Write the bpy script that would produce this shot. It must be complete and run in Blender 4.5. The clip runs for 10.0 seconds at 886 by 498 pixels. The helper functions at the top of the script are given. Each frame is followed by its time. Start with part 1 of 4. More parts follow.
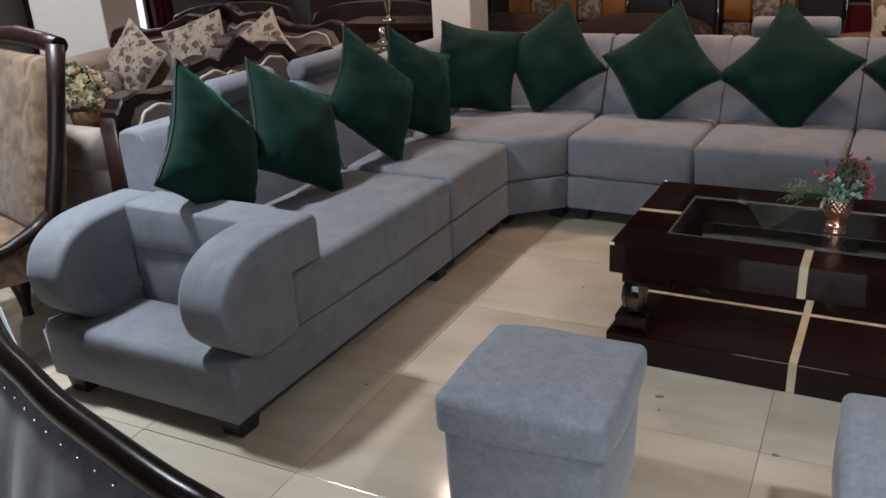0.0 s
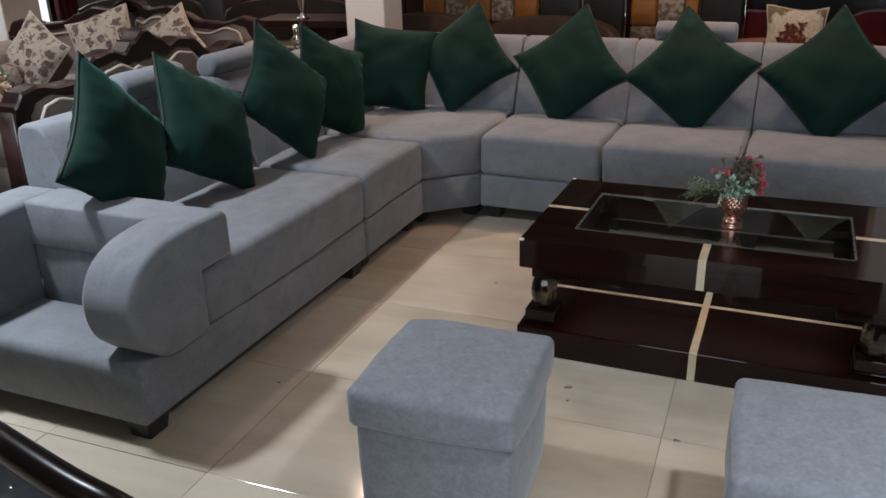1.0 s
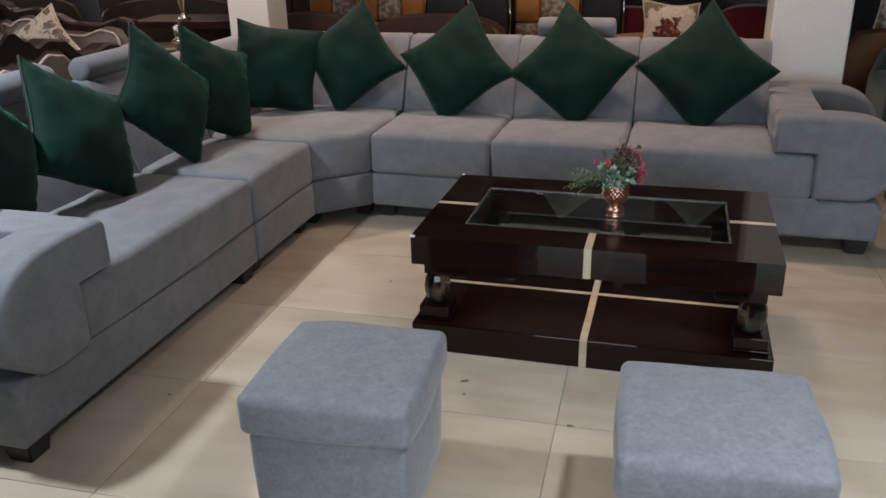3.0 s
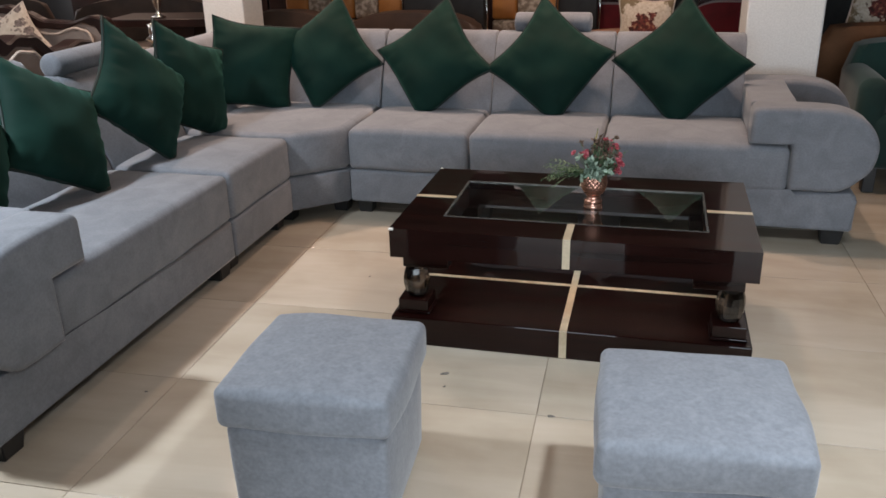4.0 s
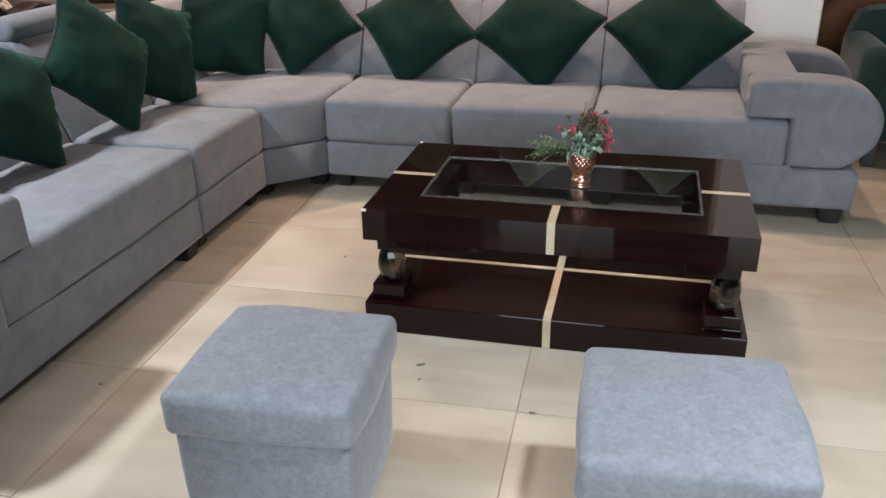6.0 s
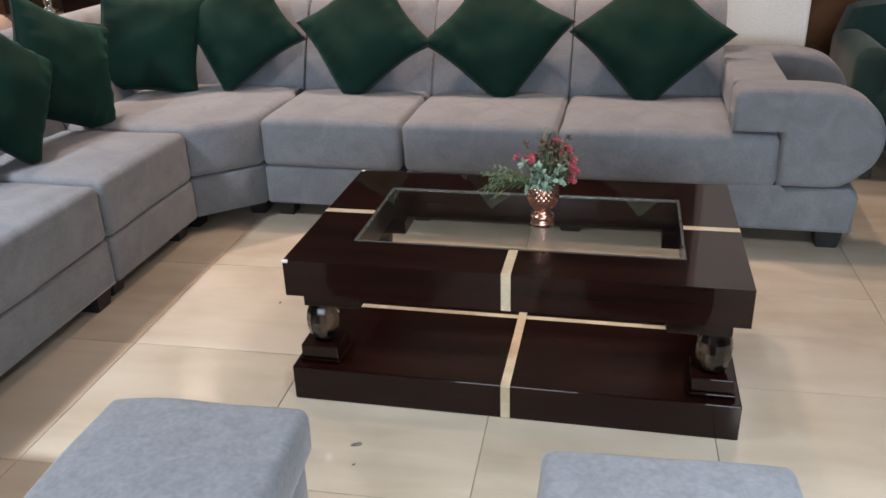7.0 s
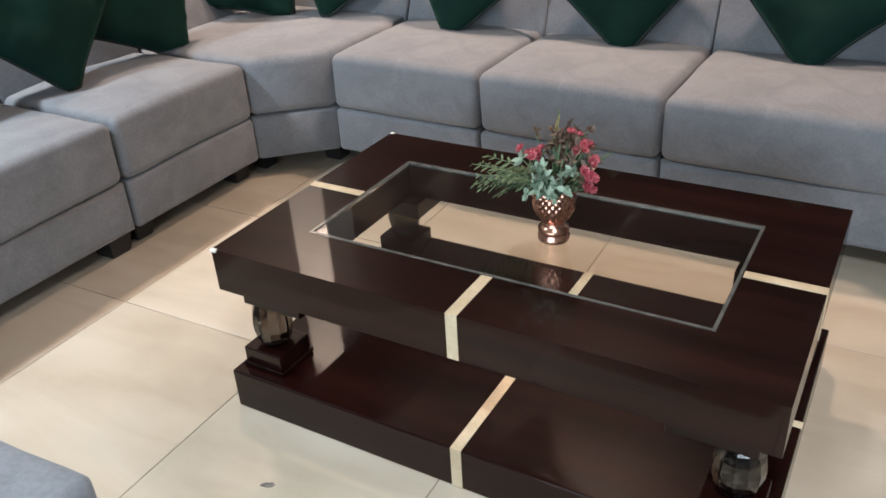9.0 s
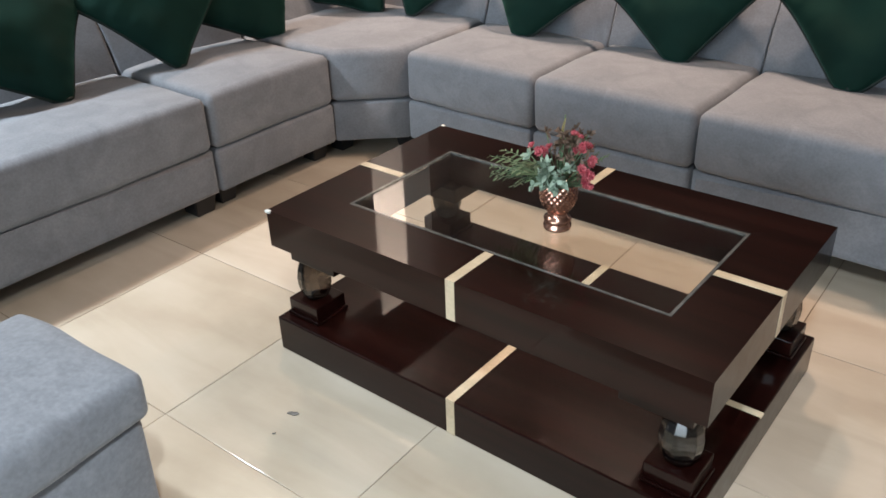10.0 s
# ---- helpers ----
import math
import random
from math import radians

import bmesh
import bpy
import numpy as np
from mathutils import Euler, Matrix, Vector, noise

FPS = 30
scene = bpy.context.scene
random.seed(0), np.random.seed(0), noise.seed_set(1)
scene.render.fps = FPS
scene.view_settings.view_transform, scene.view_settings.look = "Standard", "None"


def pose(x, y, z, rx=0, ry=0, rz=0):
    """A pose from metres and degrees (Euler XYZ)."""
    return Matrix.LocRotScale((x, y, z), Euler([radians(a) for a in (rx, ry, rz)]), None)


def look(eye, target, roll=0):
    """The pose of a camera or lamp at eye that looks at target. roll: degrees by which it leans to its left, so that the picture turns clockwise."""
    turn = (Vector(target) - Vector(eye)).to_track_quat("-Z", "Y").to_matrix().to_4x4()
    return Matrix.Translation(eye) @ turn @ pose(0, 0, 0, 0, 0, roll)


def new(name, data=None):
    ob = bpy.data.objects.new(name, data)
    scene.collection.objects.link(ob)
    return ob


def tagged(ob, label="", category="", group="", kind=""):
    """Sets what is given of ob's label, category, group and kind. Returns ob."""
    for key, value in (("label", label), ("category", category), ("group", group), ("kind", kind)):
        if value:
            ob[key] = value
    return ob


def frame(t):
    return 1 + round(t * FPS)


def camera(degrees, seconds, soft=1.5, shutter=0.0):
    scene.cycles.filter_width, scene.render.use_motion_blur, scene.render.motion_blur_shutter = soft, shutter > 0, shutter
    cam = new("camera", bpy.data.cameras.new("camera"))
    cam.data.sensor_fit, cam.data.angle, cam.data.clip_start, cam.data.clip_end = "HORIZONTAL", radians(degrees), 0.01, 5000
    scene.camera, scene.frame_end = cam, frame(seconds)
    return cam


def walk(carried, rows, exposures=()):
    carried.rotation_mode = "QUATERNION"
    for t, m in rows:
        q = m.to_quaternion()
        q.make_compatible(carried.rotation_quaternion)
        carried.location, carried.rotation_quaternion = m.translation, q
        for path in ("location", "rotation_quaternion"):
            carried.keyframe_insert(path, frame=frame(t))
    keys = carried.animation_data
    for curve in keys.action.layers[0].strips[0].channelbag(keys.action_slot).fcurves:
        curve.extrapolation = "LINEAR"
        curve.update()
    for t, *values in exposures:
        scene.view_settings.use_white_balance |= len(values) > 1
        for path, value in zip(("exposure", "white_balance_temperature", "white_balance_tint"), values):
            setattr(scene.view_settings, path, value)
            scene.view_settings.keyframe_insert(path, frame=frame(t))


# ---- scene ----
from math import cos, pi, sin

cam = camera(56.0, 10.0, soft=1.6)
PATH = [
    (0, (-0.023, 0.063, 1.466), (-0.938, 1.683, 0.732), -3.3),
    (0.5, (0.008, 0.049, 1.457), (-0.805, 1.723, 0.723), -2.3),
    (1, (0.008, 0.047, 1.462), (-0.732, 1.751, 0.721), -1.5),
    (1.5, (0.011, 0.054, 1.458), (-0.673, 1.781, 0.715), -1.1),
    (2, (0.025, 0.057, 1.457), (-0.605, 1.803, 0.713), -1.2),
    (2.5, (0.036, 0.061, 1.46), (-0.531, 1.826, 0.711), -1.2),
    (4, (0.046, 0.062, 1.421), (-0.427, 1.857, 0.676), -1.4),
    (4.5, (0.045, 0.066, 1.401), (-0.42, 1.849, 0.622), -1.3),
    (5, (0.056, 0.077, 1.399), (-0.408, 1.843, 0.585), -1.4),
    (5.2, (0.065, 0.074, 1.41), (-0.392, 1.839, 0.589), -1.1),
    (6.5, (0.036, 0.487, 1.392), (-0.399, 2.256, 0.566), -1.4),
    (7, (0.068, 0.719, 1.373), (-0.343, 2.491, 0.543), -2.0),
    (7.5, (0.134, 0.945, 1.372), (-0.28, 2.718, 0.543), -1.4),
    (7.7, (0.167, 1.038, 1.352), (-0.256, 2.803, 0.511), -1.4),
    (8, (0.219, 1.207, 1.328), (-0.226, 2.953, 0.46), -0.9),
    (8.3, (0.266, 1.35, 1.323), (-0.194, 3.069, 0.409), -0.3),
    (8.5, (0.313, 1.41, 1.315), (-0.204, 3.099, 0.377), -1.0),
    (8.6, (0.327, 1.436, 1.315), (-0.266, 3.09, 0.36), -1.8),
    (8.8, (0.386, 1.473, 1.307), (-0.407, 3.031, 0.335), -3.9),
    (9, (0.467, 1.492, 1.306), (-0.447, 2.974, 0.321), -3.5),
    (9.2, (0.542, 1.504, 1.32), (-0.46, 2.916, 0.318), -3.1),
    (9.5, (0.643, 1.456, 1.329), (-0.432, 2.817, 0.332), -2.1),
    (9.7, (0.698, 1.424, 1.346), (-0.396, 2.765, 0.343), -1.8),
    (10, (0.78, 1.39, 1.388), (-0.334, 2.732, 0.409), -2.0),
]
walk(cam, [(t, look(eye, target, roll)) for t, eye, target, roll in PATH],
     exposures=[(0, -0.60, 6600, 14), (2.5, -0.55, 6600, 14), (3.5, -0.28, 6600, 14), (4.4, 0.0, 6550, 13), (6.5, 0.17, 6570, 14), (7.5, 0.22, 6550, 12), (8.3, 0.36, 6500, 10), (9.0, 0.47, 6500, 10), (10, 0.45, 6500, 10)])

# ---- world and light ----
CEIL = 2.7
world = bpy.data.worlds.new("world")
scene.world = world
world.use_nodes = True
world.node_tree.nodes["Background"].inputs[0].default_value = (0.75, 0.85, 1.0, 1)
world.node_tree.nodes["Background"].inputs[1].default_value = 0.3


def area_lamp(name, m, sx, sy, power, color, shape="RECTANGLE", spread=180):
    d = bpy.data.lights.new(name, "AREA")
    d.shape, d.size, d.size_y, d.energy, d.color = shape, sx, sy, power, color
    d.spread = radians(spread)
    ob = new(name, d)
    ob.matrix_world = m
    return ob


WARM = (1.0, 0.75, 0.59)
WHITE = (1.0, 0.97, 0.93)
COOL = (0.81, 0.925, 1.0)
# first, fourth and fifth follow floor glints and shadows; the rest are added fill
DOWNLIGHTS = [  # x, y, power, tint, size, beam
    (-2.56, 4.57, 32, WARM, 0.16, 130), (-0.60, 4.60, 19, WARM, 0.16, 125), (0.50, 4.2, 12, WARM, 0.16, 140), (-2.68, 1.65, 66, COOL, 0.2, 130), (0.84, 1.3, 33, COOL, 0.16, 110),
    (-5.0, 7.4, 32, WARM, 0.5, 130), (1.2, -1.4, 30, COOL, 0.16, 125), (-3.0, -1.4, 28, COOL, 0.16, 125), (-5.0, 3.2, 38, WHITE, 0.16, 140)]
for lx, ly, power, tint, size, beam in DOWNLIGHTS:
    area_lamp("downlight_lamp", pose(lx, ly, CEIL - 0.03), size, size, power, tint, "DISK", beam)
# shop windows behind the viewer and far along the left wall
area_lamp("shop_window_light", pose(0.6, -3.9, 1.4, 90, 0, 0), 5.0, 2.2, 170, (0.70, 0.87, 1.0))
area_lamp("side_window_light", pose(-8.85, 7.6, 1.4, 90, 0, -90), 1.2, 2.2, 40, (0.95, 0.97, 1.0))


# ---- materials ----
def nodes_of(name):
    m = bpy.data.materials.new(name)
    m.use_nodes = True
    nt = m.node_tree
    return m, nt, nt.nodes["Principled BSDF"]


def noise_node(nt, coord, scale, detail=4, stretch=None, dist=0.0, kind="Object"):
    src = coord.outputs[kind]
    if stretch:
        mp = nt.nodes.new("ShaderNodeMapping")
        mp.inputs["Scale"].default_value = stretch
        nt.links.new(src, mp.inputs[0])
        src = mp.outputs[0]
    n = nt.nodes.new("ShaderNodeTexNoise")
    n.inputs["Scale"].default_value, n.inputs["Detail"].default_value = scale, detail
    n.inputs["Distortion"].default_value = dist
    nt.links.new(src, n.inputs["Vector"])
    return n


def ramp(nt, src, stops):
    r = nt.nodes.new("ShaderNodeValToRGB")
    while len(r.color_ramp.elements) < len(stops):
        r.color_ramp.elements.new(0.5)
    for e, (p, c) in zip(r.color_ramp.elements, stops):
        e.position, e.color = p, (*c, 1)
    nt.links.new(src, r.inputs[0])
    return r


def mix(nt, fac, a, b, blend="MIX"):
    n = nt.nodes.new("ShaderNodeMix")
    n.data_type, n.blend_type = "RGBA", blend
    for sock, v in ((n.inputs[0], fac), (n.inputs[6], a), (n.inputs[7], b)):
        if isinstance(v, (int, float)):
            sock.default_value = v
        elif isinstance(v, tuple):
            sock.default_value = (*v, 1)
        else:
            nt.links.new(v, sock)
    return n.outputs[2]


def surface(name, c1, c2, scale=6.0, rough=0.5, fine=80.0, bump=0.1, bump_d=0.002, stretch=None, metal=0.0, sheen=0.0, coat=0.0, spec=0.5,
            lo=0.35, hi=0.65, rough2=None, sheen_tint=(1, 1, 1), fine_amt=0.25, dist=0.0):
    """A surface that varies at two scales: broad patches from c1 to c2 and a fine grain with relief."""
    m, nt, p = nodes_of(name)
    co = nt.nodes.new("ShaderNodeTexCoord")
    broad = noise_node(nt, co, scale, 5, stretch, dist)
    grain = noise_node(nt, co, fine, 3, stretch)
    r = ramp(nt, broad.outputs["Fac"], [(lo, c1), (hi, c2)])
    g = ramp(nt, grain.outputs["Fac"], [(0.3, (0.72, 0.72, 0.72)), (0.7, (1.25, 1.25, 1.25))])
    col = mix(nt, fine_amt, r.outputs[0], mix(nt, 1.0, r.outputs[0], g.outputs[0], "MULTIPLY"))
    nt.links.new(col, p.inputs["Base Color"])
    p.inputs["Metallic"].default_value = metal
    p.inputs["Specular IOR Level"].default_value = spec
    p.inputs["Sheen Weight"].default_value = sheen
    p.inputs["Sheen Roughness"].default_value = 0.4
    p.inputs["Sheen Tint"].default_value = (*sheen_tint, 1)
    p.inputs["Coat Weight"].default_value = coat
    p.inputs["Coat Roughness"].default_value = 0.035
    rr = nt.nodes.new("ShaderNodeMapRange")
    rr.inputs["To Min"].default_value, rr.inputs["To Max"].default_value = rough, rough2 if rough2 is not None else min(1, rough * 1.25)
    nt.links.new(broad.outputs["Fac"], rr.inputs["Value"])
    nt.links.new(rr.outputs[0], p.inputs["Roughness"])
    if bump:
        b = nt.nodes.new("ShaderNodeBump")
        b.inputs["Strength"].default_value, b.inputs["Distance"].default_value = bump, bump_d
        nt.links.new(grain.outputs["Fac"], b.inputs["Height"])
        nt.links.new(b.outputs[0], p.inputs["Normal"])
    return m


VELVET = surface("grey_suede", (0.186, 0.195, 0.218), (0.234, 0.244, 0.270), 9, 0.85, 130, 0.18, 0.0008, sheen=0.3, spec=0.15, dist=0.9, lo=0.33, hi=0.68, fine_amt=0.3)
BRUSHED = surface("brushed_grey_suede", (0.205, 0.215, 0.240), (0.240, 0.252, 0.281), 26, 0.85, 90, 0.25, 0.0012, sheen=0.35, spec=0.15, dist=0.7, lo=0.36, hi=0.66, fine_amt=0.36)
GREEN = surface("green_satin", (0.0028, 0.0185, 0.0135), (0.0052, 0.0285, 0.0212), 5, 0.66, 600, 0.12, 0.0005, sheen=0.22, spec=0.14, sheen_tint=(0.16, 0.55, 0.44))
GREEN_PIPE = surface("green_piping", (0.002, 0.011, 0.008), (0.0032, 0.016, 0.012), 30, 0.6, 400, 0.2, 0.0006)
MAHOGANY = surface("lacquered_mahogany", (0.0062, 0.0014, 0.0011), (0.0125, 0.0026, 0.0019), 4, 0.26, 60, 0.0, 0.0003, stretch=(0.4, 6, 6), rough2=0.40, spec=0.05, coat=0.55, dist=0.5)
DARKWOOD = surface("dark_carved_wood", (0.012, 0.0048, 0.004), (0.026, 0.0098, 0.008), 5, 0.36, 60, 0.08, 0.0006, spec=0.35)
RAILWOOD = surface("polished_black_brown_wood", (0.004, 0.0022, 0.002), (0.009, 0.0042, 0.0036), 5, 0.22, 60, 0.04, 0.0004, spec=0.22)
STRIPE = surface("pale_inlay", (0.50, 0.40, 0.27), (0.62, 0.52, 0.37), 14, 0.28, 120, 0.05, 0.0004, coat=0.3)
BLACK = surface("black_plastic", (0.012, 0.012, 0.013), (0.02, 0.02, 0.021), 20, 0.4, 200, 0.1, 0.0005)
WHITE_CHIP = surface("chipped_edge", (0.7, 0.7, 0.66), (0.8, 0.8, 0.76), 60, 0.5)
COPPER = surface("copper_metal", (0.58, 0.30, 0.22), (0.74, 0.42, 0.32), 18, 0.2, 150, 0.08, 0.0006, metal=1.0)
WALL = surface("painted_wall", (0.30, 0.28, 0.26), (0.34, 0.32, 0.30), 1.5, 0.8, 90, 0.15, 0.001)
DARKWALL = surface("dark_panelling", (0.015, 0.013, 0.014), (0.025, 0.02, 0.02), 2.0, 0.3, 60, 0.05, 0.001)
COLUMN = surface("white_column_paint", (0.80, 0.81, 0.80), (0.85, 0.86, 0.85), 1.3, 0.55, 110, 0.1, 0.0008)
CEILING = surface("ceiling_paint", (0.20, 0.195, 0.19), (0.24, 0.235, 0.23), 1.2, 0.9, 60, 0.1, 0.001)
GROUT = surface("grout", (0.24, 0.19, 0.14), (0.32, 0.26, 0.195), 9, 0.9, 200, 0.2, 0.001)
BEIGE = surface("beige_upholstery", (0.27, 0.215, 0.19), (0.37, 0.30, 0.262), 7, 0.85, 300, 0.3, 0.001, sheen=0.2, spec=0.2)
TAN_VELVET = surface("tan_velvet", (0.105, 0.064, 0.038), (0.25, 0.162, 0.105), 9, 0.7, 120, 0.25, 0.001, sheen=0.25, spec=0.2, dist=1.6)
PIPING = surface("pale_piping", (0.40, 0.34, 0.30), (0.5, 0.43, 0.38), 30, 0.7, 300, 0.2, 0.0006)
LEATHER = surface("brown_leather", (0.035, 0.021, 0.015), (0.060, 0.036, 0.026), 6, 0.42, 130, 0.25, 0.001)
SUEDE = surface("rust_suede", (0.13, 0.055, 0.022), (0.20, 0.09, 0.042), 5, 0.85, 160, 0.3, 0.001, dist=0.8)
TANLEATHER = surface("tan_leather", (0.24, 0.095, 0.045), (0.33, 0.15, 0.08), 6, 0.45, 160, 0.2, 0.001)
ORANGE = surface("orange_leather", (0.36, 0.14, 0.03), (0.46, 0.20, 0.05), 7, 0.45, 120, 0.2, 0.001)
CREAMPATCH = surface("cream_patterned_fabric", (0.22, 0.175, 0.135), (0.55, 0.48, 0.40), 26, 0.85, 120, 0.3, 0.001, lo=0.42, hi=0.6)
RED = surface("crimson_velvet", (0.10, 0.006, 0.012), (0.19, 0.012, 0.022), 6, 0.75, 260, 0.2, 0.001, sheen=0.4)
DARKGREEN = surface("deep_green_velvet", (0.004, 0.022, 0.019), (0.008, 0.038, 0.033), 5, 0.8, 260, 0.2, 0.001, sheen=0.3)
PURPLE = surface("slate_velvet", (0.014, 0.013, 0.017), (0.046, 0.043, 0.052), 11, 0.7, 200, 0.3, 0.001, sheen=0.4, dist=1.5)
STEEL = surface("polished_steel", (0.7, 0.68, 0.66), (0.8, 0.78, 0.76), 20, 0.12, 120, 0.02, 0.0003, metal=1.0)
SILVER = surface("silver_lamp_metal", (0.75, 0.72, 0.68), (0.85, 0.82, 0.78), 20, 0.15, 120, 0.02, 0.0003, metal=1.0)
LITTER = surface("grey_dirt_and_chip", (0.10, 0.09, 0.08), (0.22, 0.20, 0.18), 90, 0.9)
POT = surface("woven_pot", (0.16, 0.085, 0.04), (0.28, 0.16, 0.085), 40, 0.8, 150, 0.5, 0.002)


def leaf_mat(name, c1, c2, rough=0.55):
    m, nt, p = nodes_of(name)
    geo = nt.nodes.new("ShaderNodeNewGeometry")
    r = ramp(nt, geo.outputs["Random Per Island"], [(0.0, c1), (1.0, c2)])
    nt.links.new(r.outputs[0], p.inputs["Base Color"])
    p.inputs["Roughness"].default_value = rough
    return m


LEAF = leaf_mat("fern_leaf", (0.045, 0.095, 0.045), (0.13, 0.20, 0.10))
DUSTY = leaf_mat("dusty_leaf", (0.20, 0.28, 0.21), (0.42, 0.52, 0.41))
BRONZE = leaf_mat("bronze_leaf", (0.09, 0.06, 0.04), (0.22, 0.14, 0.10))
PINK = leaf_mat("pink_petal", (0.45, 0.045, 0.08), (0.78, 0.27, 0.30))
CREAM = leaf_mat("cream_petal", (0.74, 0.60, 0.40), (0.88, 0.80, 0.64))
STAMEN = leaf_mat("yellow_bud", (0.5, 0.36, 0.12), (0.66, 0.55, 0.25))


def floral(name, ground1, ground2, flower, leaf, scale):
    m, nt, p = nodes_of(name)
    co = nt.nodes.new("ShaderNodeTexCoord")
    warp = noise_node(nt, co, scale * 1.4, 3)
    add = nt.nodes.new("ShaderNodeMixRGB")
    add.blend_type = "LINEAR_LIGHT"
    add.inputs[0].default_value = 0.03
    nt.links.new(co.outputs["Object"], add.inputs[1])
    nt.links.new(warp.outputs["Color"], add.inputs[2])
    out = None
    g = noise_node(nt, co, 30, 4)
    out = ramp(nt, g.outputs["Fac"], [(0.35, ground1), (0.65, ground2)]).outputs[0]
    for k, (col, size, thr) in enumerate(((leaf, 1.9, 0.34), (flower, 1.0, 0.39))):
        v = nt.nodes.new("ShaderNodeTexVoronoi")
        v.inputs["Scale"].default_value = scale * size
        v.inputs["Randomness"].default_value = 0.8
        nt.links.new(add.outputs[0], v.inputs["Vector"])
        petal = noise_node(nt, co, scale * 5, 3)
        d = nt.nodes.new("ShaderNodeMath")
        d.operation = "MULTIPLY_ADD"
        d.inputs[1].default_value, d.inputs[2].default_value = 0.35, -0.17
        nt.links.new(petal.outputs["Fac"], d.inputs[0])
        s = nt.nodes.new("ShaderNodeMath")
        nt.links.new(v.outputs["Distance"], s.inputs[0])
        nt.links.new(d.outputs[0], s.inputs[1])
        f = ramp(nt, s.outputs[0], [(thr - 0.03, (1, 1, 1)), (thr + 0.03, (0, 0, 0))])
        tone = ramp(nt, petal.outputs["Fac"], [(0.35, tuple(c * 0.6 for c in col)), (0.65, tuple(min(1, c * 1.5) for c in col))])
        out = mix(nt, f.outputs[0], out, tone.outputs[0])
    nt.links.new(out, p.inputs["Base Color"])
    p.inputs["Roughness"].default_value = 0.85
    return m


FLORAL = floral("leaf_print_fabric", (0.34, 0.305, 0.26), (0.43, 0.385, 0.33), (0.10, 0.08, 0.075), (0.20, 0.165, 0.145), 14)
FLORAL_SEAT = floral("floral_seat_fabric", (0.20, 0.165, 0.14), (0.28, 0.23, 0.20), (0.10, 0.06, 0.05), (0.15, 0.11, 0.09), 13)


def rose_print():
    """Cream cloth with one dense bunch of dark red roses in the middle and a brown scalloped border."""
    m, nt, p = nodes_of("rose_print_fabric")
    co = nt.nodes.new("ShaderNodeTexCoord")
    sep = nt.nodes.new("ShaderNodeSeparateXYZ")
    nt.links.new(co.outputs["Object"], sep.inputs[0])
    comb = nt.nodes.new("ShaderNodeCombineXYZ")
    nt.links.new(sep.outputs[0], comb.inputs[0])
    nt.links.new(sep.outputs[2], comb.inputs[1])
    ln = nt.nodes.new("ShaderNodeVectorMath")
    ln.operation = "LENGTH"
    nt.links.new(comb.outputs[0], ln.inputs[0])
    wob = noise_node(nt, co, 22, 4)
    add = nt.nodes.new("ShaderNodeMath")
    add.operation = "MULTIPLY_ADD"
    add.inputs[1].default_value = 0.22
    nt.links.new(wob.outputs["Fac"], add.inputs[0])
    nt.links.new(ln.outputs["Value"], add.inputs[2])
    bunch = ramp(nt, add.outputs[0], [(0.185, (1, 1, 1)), (0.20, (0, 0, 0))])
    rim = ramp(nt, add.outputs[0], [(0.275, (0, 0, 0)), (0.29, (1, 1, 1))])
    tone = ramp(nt, noise_node(nt, co, 45, 3).outputs["Fac"], [(0.36, (0.035, 0.008, 0.006)), (0.55, (0.13, 0.022, 0.018)), (0.68, (0.28, 0.15, 0.09))])
    ground = ramp(nt, noise_node(nt, co, 60, 3).outputs["Fac"], [(0.35, (0.42, 0.36, 0.29)), (0.65, (0.55, 0.49, 0.41))])
    col = mix(nt, bunch.outputs[0], ground.outputs[0], tone.outputs[0])
    col = mix(nt, rim.outputs[0], col, (0.16, 0.12, 0.07))
    nt.links.new(col, p.inputs["Base Color"])
    p.inputs["Roughness"].default_value = 0.85
    return m


ROSEPRINT = rose_print()


def glass_mat(name, tint, rough=0.0, ior=1.5):
    m, nt, p = nodes_of(name)
    p.inputs["Base Color"].default_value = (*tint, 1)
    p.inputs["Roughness"].default_value = rough
    p.inputs["Transmission Weight"].default_value = 1.0
    p.inputs["IOR"].default_value = ior
    return m


GLASS = glass_mat("table_glass", (0.93, 0.95, 0.93), ior=1.68)
SMOKED = glass_mat("smoked_crystal", (0.11, 0.09, 0.075), 0.06, 1.55)
BEVELED = surface("bevelled_glass_edge", (0.075, 0.075, 0.07), (0.12, 0.12, 0.115), 30, 0.15, 150, 0.05, 0.0003, coat=0.5)


def glow(name, col, strength):
    m, nt, p = nodes_of(name)
    p.inputs["Base Color"].default_value = (0.8, 0.8, 0.8, 1)
    p.inputs["Emission Color"].default_value = (*col, 1)
    p.inputs["Emission Strength"].default_value = strength
    return m


LAMP_GLOW = glow("lit_diffuser", WHITE, 10.0)
DAYLIGHT = glow("bright_daylight", (0.9, 0.95, 1.0), 1.6)


